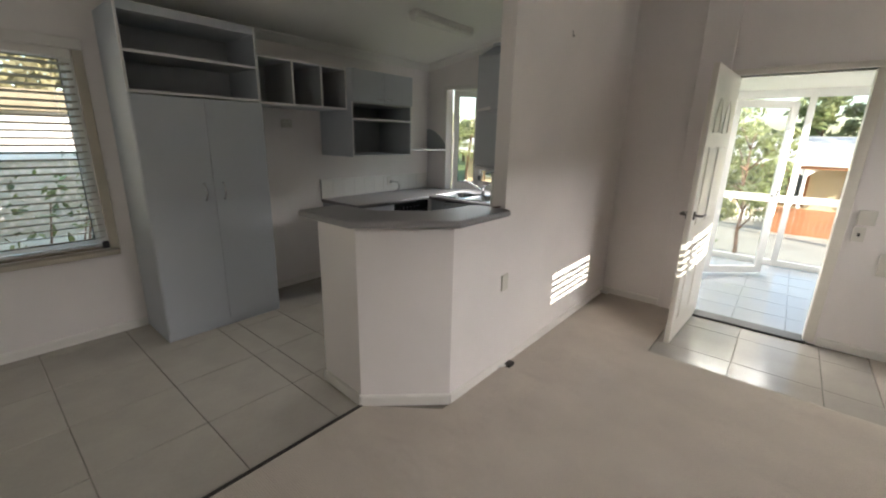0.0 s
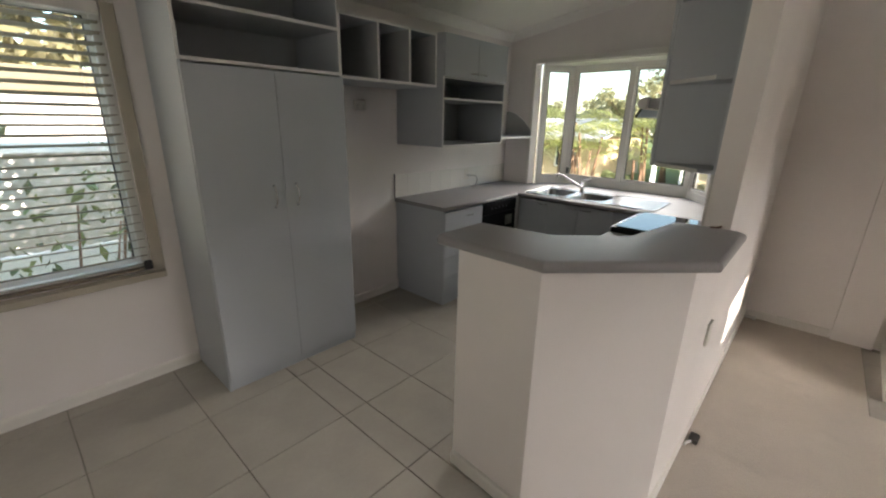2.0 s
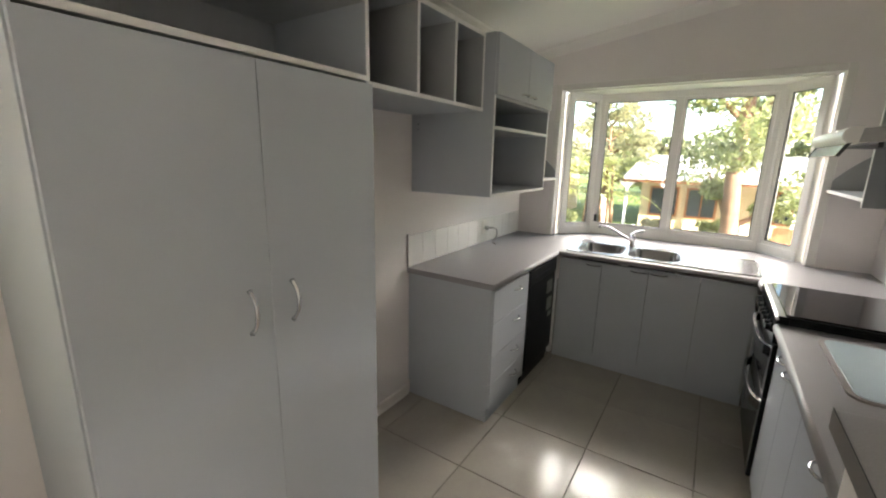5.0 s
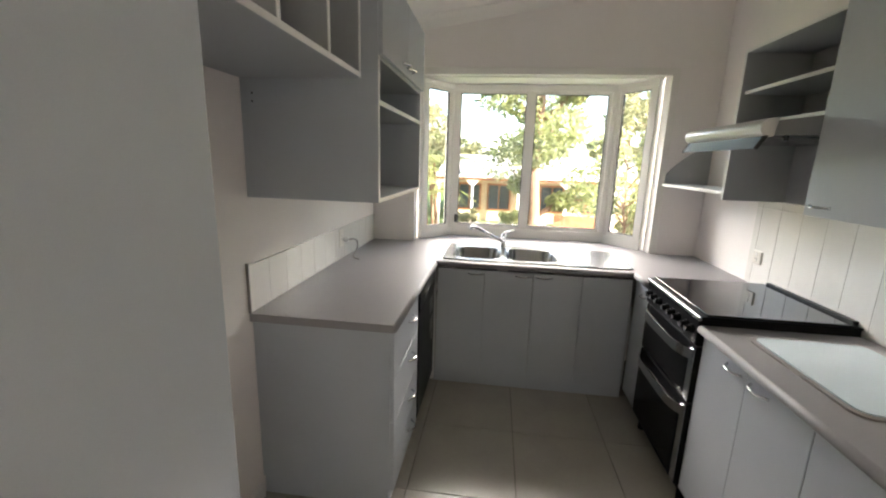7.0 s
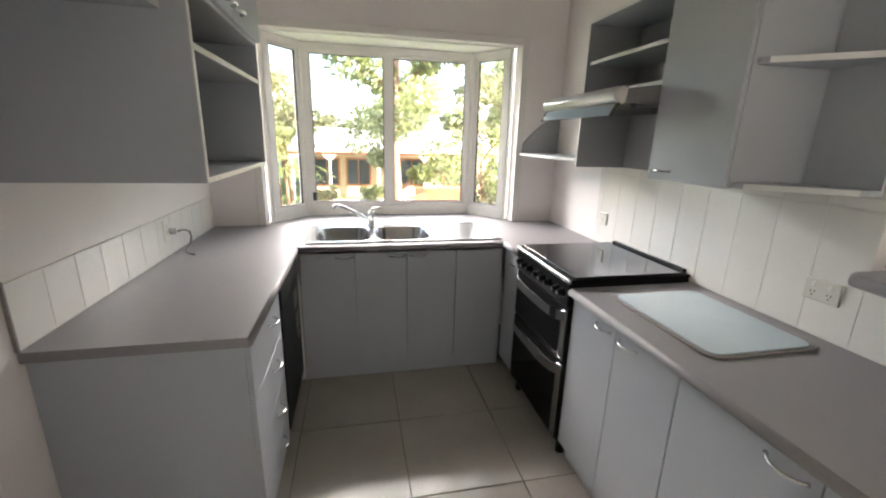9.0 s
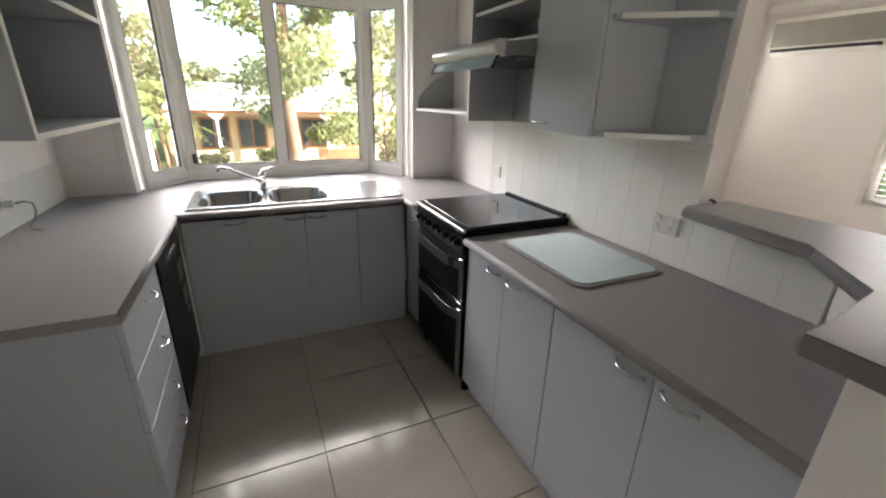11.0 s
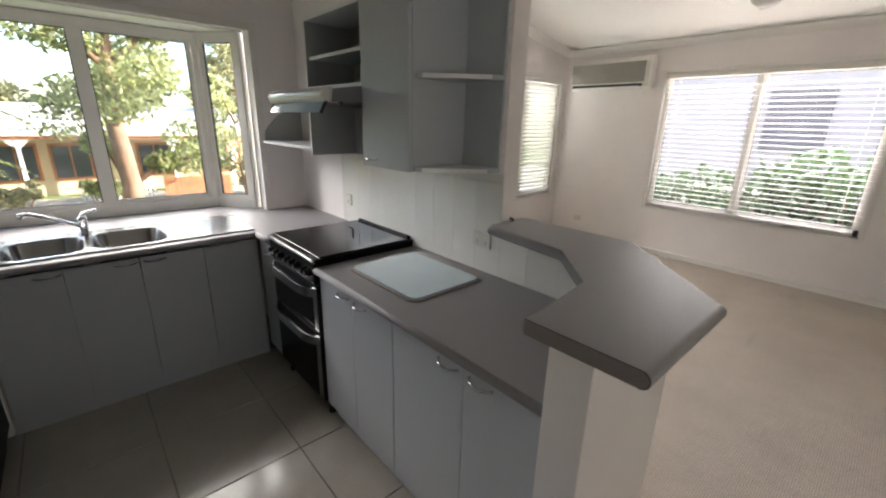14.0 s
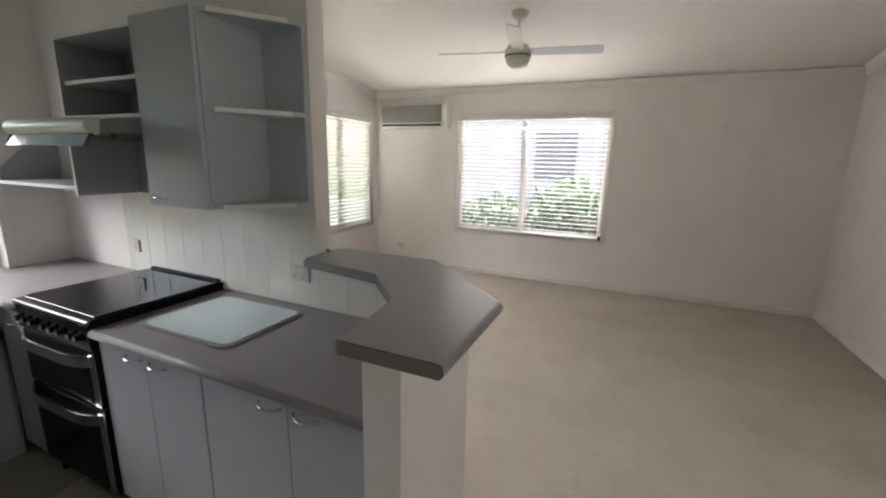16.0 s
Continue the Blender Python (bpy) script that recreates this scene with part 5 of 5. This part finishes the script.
def shrub(name, at, size, label, mat, seed, leaves, leaf, clumps=14):
    rng = np.random.default_rng(seed)
    x, y, z = at
    sx, sy, sz = size
    th = thing(name, at, label, "shrub", group="shrubs outside")
    centres = [(x + rng.uniform(-sx, sx), y + rng.uniform(-sy, sy), z + rng.uniform(0.15, 0.9) * sz) for _ in range(clumps)]
    bm = bmesh.new()
    for c in centres:
        add_tube(bm, [(x + (c[0] - x) * 0.7, y + (c[1] - y) * 0.7, z), c], [0.02, 0.006], 5)
    link("stems", bm, BARK, th)
    cr = new("crown", leaf_mesh("crown", centres, [sz * rng.uniform(0.16, 0.30) for _ in centres], leaves, leaf, mat, rng))
    cr.parent = th
    cr.matrix_parent_inverse = th.matrix_basis.inverted()

# garden bed against the lounge side
for k, (yy, hh) in enumerate(((4.75, 1.30), (4.15, 1.52), (3.6, 1.22), (3.05, 1.75), (2.5, 1.72), (1.95, 1.35))):
    shrub("hedge_bush", (4.65 + 0.1 * (k % 2), yy, GZ), (0.3, 0.42, hh * 1.04), "green leafy hedge bush outside the lounge window", HEDGE, 40 + k, 1200, 0.085, clumps=20)
for k, (xx, yy, hh) in enumerate(((-3.6, 22.3, 0.9), (-1.3, 22.3, 0.9), (3.9, 21.0, 1.6), (4.9, 20.9, 1.4), (2.6, 11.5, 0.9), (-7.5, 22.0, 1.0))):
    shrub("garden_shrub", (xx, yy, gz(yy)), (0.45, 0.4, hh), "rounded green garden shrub", LEAF if k % 2 else LEAF2, 60 + k, 1400, 0.10)


def house(name, x0, x1, y0, y1, zw, label, wallmat, front, base=GZ, rise=1.2):
    """A low house with a verandah or eave; front is the side that faces this home."""
    th = thing(name, ((x0 + x1) / 2, (y0 + y1) / 2, base), label, "house")
    box("wall", (x0, x1, y0, y1, base, zw), wallmat, th, bevel=0)
    ov = 0.55
    bm = bmesh.new()
    my = (y0 + y1) / 2
    mx = (x0 + x1) / 2
    if front == "y":
        pts = [(x0 - ov, y0 - 2.0, zw - 0.05), (x1 + ov, y0 - 2.0, zw - 0.05), (x1 + ov, my, zw + rise), (x0 - ov, my, zw + rise), (x1 + ov, y1 + ov, zw), (x0 - ov, y1 + ov, zw)]
    else:
        pts = [(x0 - ov, y0 - ov, zw), (x0 - ov, y1 + ov, zw), (mx, y1 + ov, zw + rise), (mx, y0 - ov, zw + rise), (x1 + ov, y1 + ov, zw), (x1 + ov, y0 - ov, zw)]
    lo = [bm.verts.new(p) for p in pts]
    hi = [bm.verts.new((a, b, c + 0.14)) for a, b, c in pts]
    for q in ((0, 1, 2, 3), (3, 2, 4, 5)):
        bm.faces.new([lo[i] for i in q])
        bm.faces.new([hi[i] for i in q])
    for i, j in ((0, 1), (1, 2), (2, 4), (4, 5), (5, 3), (3, 0)):
        bm.faces.new((lo[i], lo[j], hi[j], hi[i]))
    link("roof", bm, ROOF, th)
    return th

HB = -1.6
h1 = house("house", -4.6, 5.2, 25.0, 32.0, 0.85, "cream house across the street with a timber verandah", CREAMWALL, "y", HB, 1.0)
for x in (-5.0, -3.3, -1.0, 1.3, 3.6, 5.4):
    box("verandah_post", (x - 0.06, x + 0.06, 23.15, 23.27, HB, 0.80), WHITEOUT, h1, bevel=0.01)
    for s in (-1, 1):
        bm = bmesh.new()
        add_prism(bm, [(0, 0), (0.32, 0), (0, -0.32)], -0.03, 0.03)
        bm.transform(pose(x + s * 0.06, 23.21, 0.70, 90, 0, 0) @ Matrix.Diagonal((s, 1, 1, 1)))
        link("bracket", bm, WHITEOUT, h1)
box("verandah_beam", (-5.2, 5.7, 23.1, 23.3, 0.68, 0.80), BRICKY, h1, bevel=0.01)
for x0 in (-4.2, -2.6, 0.2, 2.6):
    wf = box("window", (x0, x0 + 1.3, 24.93, 25.0, -1.0, 0.45), BRICKY, h1, bevel=0.01)
    box("pane", (x0 + 0.1, x0 + 0.62, 24.91, 24.93, -0.9, 0.35), WINDARK, wf, bevel=0)
    box("pane", (x0 + 0.68, x0 + 1.2, 24.91, 24.93, -0.9, 0.35), WINDARK, wf, bevel=0)
h4 = house("house", -17.0, -9.4, 25.0, 31.0, 0.7, "cream house further along the street", CREAMWALL, "y", HB, 1.0)
for x0 in (-15.5, -12.4):
    wf = box("window", (x0, x0 + 1.5, 24.93, 25.0, -1.0, 0.35), WHITEOUT, h4, bevel=0.01)
    box("pane", (x0 + 0.1, x0 + 1.4, 24.91, 24.93, -0.9, 0.25), WINDARK, wf, bevel=0)
fn = thing("timber_fence", (1.6, 20.7, HB), "low rust-coloured timber fence across the street", "fence")
for k in range(15):
    x = 0.45 + k * 0.155
    box("paling", (x, x + 0.148, 20.7, 20.73, HB, -0.62 + 0.01 * math.sin(k * 1.7)), BRICKY, fn, bevel=0.004)
pf = thing("picket_fence", (-1.0, 22.8, HB), "white picket fence in front of the verandah", "fence")
for k in range(16):
    x = -1.9 + k * 0.15
    box("picket", (x, x + 0.06, 22.8, 22.83, HB, -0.85), WHITEOUT, pf, bevel=0.006)
for z in (-1.45, -1.05):
    box("rail", (-1.95, 0.45, 22.83, 22.87, z, z + 0.06), WHITEOUT, pf, bevel=0.006)
gp = thing("gate_post", (-5.2, 19.5, HB), "white painted post on the lawn", "post")
box("post", (-5.28, -5.12, 19.42, 19.58, HB, 0.2), WHITEOUT, gp, bevel=0.02)
box("cap", (-5.32, -5.08, 19.38, 19.62, 0.2, 0.27), WHITEOUT, gp, bevel=0.02)

# neighbour beside the lounge
h2 = house("neighbour_house", 7.55, 14.0, -8.0, 7.2, 3.10, "pale rendered neighbouring house with a dark window", NEIGHWALL, "x")
SHUTTER = material("grey_shutter", (0.12, 0.12, 0.15), 0.6)
nw = box("window", (7.50, 7.55, 3.40, 4.30, 1.22, 2.32), SHUTTER, h2, bevel=0.01)
box("pane", (7.49, 7.50, 3.45, 4.25, 1.27, 2.27), SHUTTER, nw, bevel=0)
box("garden_wall", (5.3, 5.5, -6.0, 9.5, GZ, 0.75), WHITEOUT, bevel=0.01)
tagged(bpy.data.objects["garden_wall"], "low white rendered garden wall behind the hedge", "wall", kind="structure")

# screen and neighbour beside the dining window
PINK = material("pinkish_render", (0.56, 0.515, 0.505), 0.8, vary=0.06, scale=1.5)
h3 = thing("boundary_wall", (-6.6, 1.0, GZ), "pale pinkish boundary wall beside the dining room", "wall")
box("panel", (-6.72, -6.6, -8.0, 9.0, GZ, 1.80), PINK, h3, bevel=0.01)
# Dark brown for the coping along the boundary wall.
BROWNTIMBER = material("brown_timber", (0.17, 0.135, 0.09), 0.7, vary=0.15, scale=4)
box("coping", (-6.78, -6.50, -8.0, 9.0, 1.80, 2.06), BROWNTIMBER, h3, bevel=0.01)
YELLOWLEAF = thin_material("sunlit_yellow_leaf", (0.27, 0.24, 0.14), (0.46, 0.41, 0.25), 0.5, vary=0.4)
for k in range(5):
    tree((-8.6 - 0.8 * (k % 2), -5.0 + 3.0 * k, GZ), 5.0, 2.0, "olive-yellow leafy tree behind the boundary wall", YELLOWLEAF, 200 + k, 4500, 0.13, clear=0.36)
# White strips coloured beige, so the lattice's shade sits in the colour.
LATWOOD = material("shaded_lattice", (0.50, 0.465, 0.40), 0.8, vary=0.15, scale=4)
LATBOARD = material("grey_green_boards", (0.25, 0.26, 0.21), 0.75, vary=0.12, scale=3, grain=0.06)
lat = thing("lattice_screen", (-4.3, 1.3, GZ), "white diagonal lattice screen with climbing plants", "lattice")
box("frame_rail", (-4.33, -4.27, -1.0, 3.2, 1.32, 1.40), WHITEOUT, lat, bevel=0.006)
box("frame_rail", (-4.33, -4.27, -1.0, 3.2, 0.46, 0.62), WHITEOUT, lat, bevel=0.006)
for k in range(6):
    box("board", (-4.32, -4.28, -1.0, 3.2, GZ + 0.152 * k, GZ + 0.152 * k + 0.142), LATBOARD, lat, bevel=0.004)
def lattice_strip(y0, z0, y1, z1, x):
    bm = bmesh.new()
    p, q = Vector((x, y0, z0)), Vector((x, y1, z1))
    d = (q - p).normalized()
    n = Vector((0, -d.z, d.y)) * 0.021
    v = [bm.verts.new(c + o) for o in (Vector((0.004, 0, 0)), Vector((-0.004, 0, 0))) for c in (p - n, q - n, q + n, p + n)]
    for f in ((0, 1, 2, 3), (4, 5, 6, 7), (0, 1, 5, 4), (1, 2, 6, 5), (2, 3, 7, 6), (3, 0, 4, 7)):
        bm.faces.new([v[i] for i in f])
    link("strip", bm, LATWOOD, lat)
H = 0.70
for k in range(-6, 44):
    y = -1.0 + k * 0.1
    for s, x in ((1, -4.305), (-1, -4.295)):
        a, b = (y, y + H) if s > 0 else (y + H, y)
        za, zb = 0.62, 1.32
        if min(a, b) >= -1.0 and max(a, b) <= 3.2:
            lattice_strip(a, za, b, zb, x)
CLIMBER = thin_material("climber_leaf", (0.10, 0.12, 0.055), (0.24, 0.26, 0.11), 0.4, vary=0.5)
shrub("climbing_plant", (-4.22, 1.2, GZ), (0.06, 1.5, 1.95), "leafy climber on the lattice", CLIMBER, 91, 620, 0.055, clumps=26)

PALMLEAF = thin_material("palm_leaflet", (0.24, 0.26, 0.10), (0.56, 0.57, 0.24), 0.5, vary=0.4)
def palm(at, height, seed, label):
    """A clumping palm: thin stems and arching fronds of many narrow leaflets."""
    rng = np.random.default_rng(seed)
    x, y, z = at
    th = thing("palm", at, label, "palm", group="palms outside the bay")
    verts, faces = [], []
    for s in range(5):
        bx, by = x + rng.uniform(-0.5, 0.5), y + rng.uniform(-0.4, 0.4)
        h = height * rng.uniform(0.45, 0.8)
        bm = bmesh.new()
        add_tube(bm, [(bx, by, z - 0.05), (bx + rng.uniform(-.1, .1), by, z + h * 0.5), (bx + rng.uniform(-.2, .2), by, z + h)], [0.05, 0.04, 0.03], 7)
        link("stem", bm, BARK, th)
        for f in range(9):
            a = f * 0.7 + rng.uniform(-0.3, 0.3)
            L = height * rng.uniform(0.35, 0.55)
            for k in range(1, 15):
                u = k / 14
                c = np.array([bx + math.cos(a) * L * u, by + math.sin(a) * L * u, z + h + L * (0.75 * u - 0.95 * u * u)])
                for side in (-1, 1):
                    d = np.array([-math.sin(a) * side + 0.5 * math.cos(a), math.cos(a) * side + 0.5 * math.sin(a), -0.35 + rng.uniform(-.15, .15)])
                    tip = c + d * 0.30 * math.sin(math.pi * (0.15 + 0.8 * u))
                    w = np.array([math.cos(a), math.sin(a), 0]) * 0.022
                    n = len(verts)
                    verts += [c - w, c + w, tip]
                    faces.append((n, n + 1, n + 2))
    me = bpy.data.meshes.new("fronds")
    me.from_pydata([tuple(map(float, q)) for q in verts], [], faces)
    me.materials.append(PALMLEAF)
    cr = new("fronds", me)
    cr.parent = th
    cr.matrix_parent_inverse = th.matrix_basis.inverted()

for k, (px_, py_, ph) in enumerate(((-4.7, 11.9, 3.5), (-5.7, 12.6, 3.3), (-4.0, 12.9, 3.0), (-6.6, 11.8, 3.4))):
    palm((px_, py_, gz(py_)), ph, 300 + k, "clumping palm with arching yellow-green fronds")

# ---- porch ----
pch = thing("porch_enclosure", (1.2, 8.35, 0), "white framed glazed porch enclosure", "porch", kind="structure")
PORCHTILE = material("porch_tile", (0.36, 0.38, 0.40), 0.10, vary=0.04, scale=2)
box("porch_floor", (0.02, 1.84, 5.83, 8.42, GZ, -0.012), PORCHTILE, bevel=0)
tagged(bpy.data.objects["porch_floor"], "raised porch floor slab", "floor", kind="structure")
def porch_bar(d, nm="frame"):
    box(nm, d, WHITEOUT, pch, bevel=0.004)
PYN = 8.35
for x in (0.06, 0.92, 1.78):
    porch_bar((x - 0.035, x + 0.035, PYN - 0.035, PYN + 0.035, 0, 2.25))
for z0, z1 in ((0.0, 0.08), (0.86, 0.95), (2.17, 2.27)):
    porch_bar((0.06, 1.78, PYN - 0.03, PYN + 0.03, z0, z1), "rail")
    porch_bar((0.03, 0.09, 5.86, PYN - 0.035, z0, z1), "rail")
    porch_bar((1.75, 1.81, 5.86, PYN - 0.035, z0, z1), "rail")
for y in (5.88, 7.1):
    porch_bar((0.025, 0.095, y - 0.035, y + 0.035, 0, 2.25))
# Unseen solid panel, added to keep the sun off the porch floor.
box("panel", (1.765, 1.795, 5.87, PYN - 0.035, 0.08, 0.86), WHITEOUT, pch, bevel=0)
for xa, xb in ((0.1, 0.88), (0.96, 1.74)):
    for za, zb in ((0.08, 0.86), (0.95, 2.17)):
        g = box("pane", (xa, xb, PYN - 0.003, PYN + 0.003, za, zb), GLASS, pch, bevel=0)
        g.visible_shadow = False
box("ceiling_porch", (-0.05, 1.88, 5.83, 8.45, 2.27, 2.36), CEIL, bevel=0)
tagged(bpy.data.objects["ceiling_porch"], "white porch ceiling", "ceiling", kind="structure")
sd = thing("screen_door", (0.3, 7.2, 0), "white framed glass door standing open on the porch", "door")
a, b = (0.24, 7.22), (0.80, 7.74)
for p, q, z0, z1 in ((a, b, 0.03, 0.11), (a, b, 2.0, 2.08), (a, (0.30, 7.276), 0.11, 2.0), ((0.74, 7.684), b, 0.11, 2.0)):
    bm = bmesh.new()
    add_obox(bm, p, q, -0.018, 0.018, z0, z1)
    link("frame", bm, WHITEOUT, sd)
bm = bmesh.new()
add_obox(bm, (0.30, 7.276), (0.74, 7.684), -0.003, 0.003, 0.11, 2.0)
g = link("pane", bm, GLASS, sd)
g.visible_shadow = False
bm = bmesh.new()
add_tube(bm, [(0.75, 7.66, 1.0), (0.79, 7.62, 1.0), (0.80, 7.60, 1.08)], 0.012, 8)
link("handle", bm, DARK, sd)

# ---- tiles ----
def tile_mesh(name, w, d, t, mat, bev=0.0022):
    bm = bmesh.new()
    add_box(bm, -w / 2, w / 2, -d / 2, d / 2, 0, t, bevel=bev, seg=1)
    me = bpy.data.meshes.new(name)
    bm.to_mesh(me)
    bm.free()
    me.materials.append(mat)
    return me

def lay(owner, me, m, nm="tile"):
    o = new(nm, me)
    o.parent = owner
    o.matrix_parent_inverse = owner.matrix_basis.inverted()
    o.matrix_basis = m
    return o

PITCH, JOINT = 0.5225, 0.004
floor_ob = bpy.data.objects["floor"]
cache = {}
def sized(w, d, mat, t=0.012, nm="tile"):
    key = (round(w, 4), round(d, 4), mat.name, t)
    if key not in cache:
        cache[key] = tile_mesh(nm, w, d, t, mat)
    return cache[key]
def grid(a0, a1, origin, pitch):
    k = math.floor((a0 - origin) / pitch)
    cuts = [a0]
    while origin + (k + 1) * pitch < a1 - 0.01:
        k += 1
        if origin + k * pitch > a0 + 0.01:
            cuts.append(origin + k * pitch)
    return list(zip(cuts, cuts[1:] + [a1]))
def pave(owner, x0, x1, y0, y1, ox, oy, pitch, zt, mat=TILE):
    for xa, xb in grid(x0, x1, ox, pitch):
        for ya, yb in grid(y0, y1, oy, pitch):
            me = sized(xb - xa - JOINT, yb - ya - JOINT, mat)
            lay(owner, me, pose((xa + xb) / 2, (ya + yb) / 2, zt - 0.012 + random.uniform(-0.0003, 0.0003), random.uniform(-0.05, 0.05), random.uniform(-0.05, 0.05)))
pave(floor_ob, X0, EDGE_X - 0.012, Y0, 2.70, -1.388, 2.018, PITCH, 0.0)
pave(floor_ob, X0, -1.10, 2.70, 5.16, -1.388, 2.018, PITCH, 0.0)
pave(floor_ob, 0.282, 1.618, 4.632, 5.665, 0.80, 5.41, PITCH, 0.0)
pave(bpy.data.objects["porch_floor"], 0.02, 1.84, 5.832, 8.30, 0.302, 5.83, 0.40, 0.0, PORCHTILE)

spl = thing("splashback", (-0.57, 4.2, 0.9), "white glazed splashback tiles with grey joints", "splashback", kind="structure")
box("grout_bed", (-0.5748, -0.5655, 3.58, 5.05, 0.902, 1.385), WALLGROUT, spl, bevel=0)
box("grout_bed", (-0.5748, -0.5655, 3.14, 3.58, 0.902, 1.128), WALLGROUT, spl, bevel=0)
TW = 0.152
def wall_tile(owner, x, face, ya, yb, za, zb):
    me = sized(zb - za - 0.003, yb - ya - 0.003, WALLTILE, 0.005, "tile")
    lay(owner, me, pose(x, (ya + yb) / 2, (za + zb) / 2, 0, 90 * face, 0))
for ya, yb in grid(3.12, 5.045, 3.724, 0.159):
    for za, zb in ((0.904, 1.128), (1.130, 1.345), (1.347, 1.387)) if yb < 3.60 else ((0.904, 1.345), (1.347, 1.387)):
        if za > 1.1 and ya < 3.55:
            continue
        wall_tile(spl, -0.5712, -1, ya, yb, za, zb)
spl2 = thing("splashback", (X0, 4.5, 0.9), "low row of white splashback tiles", "splashback", kind="structure")
box("grout_bed", (X0, X0 + 0.0076, 3.958, 5.70, 0.902, 1.106), WALLGROUT, spl2, bevel=0)
for ya, yb in grid(3.957, 5.70, 3.957, TW):
    wall_tile(spl2, X0 + 0.004, 1, ya, yb, 0.904, 1.108)
bm = bmesh.new()
add_box(bm, X0, X0 + 0.012, 3.950, 3.956, 0.902, 1.115)
link("edge_strip", bm, RIM, spl2)
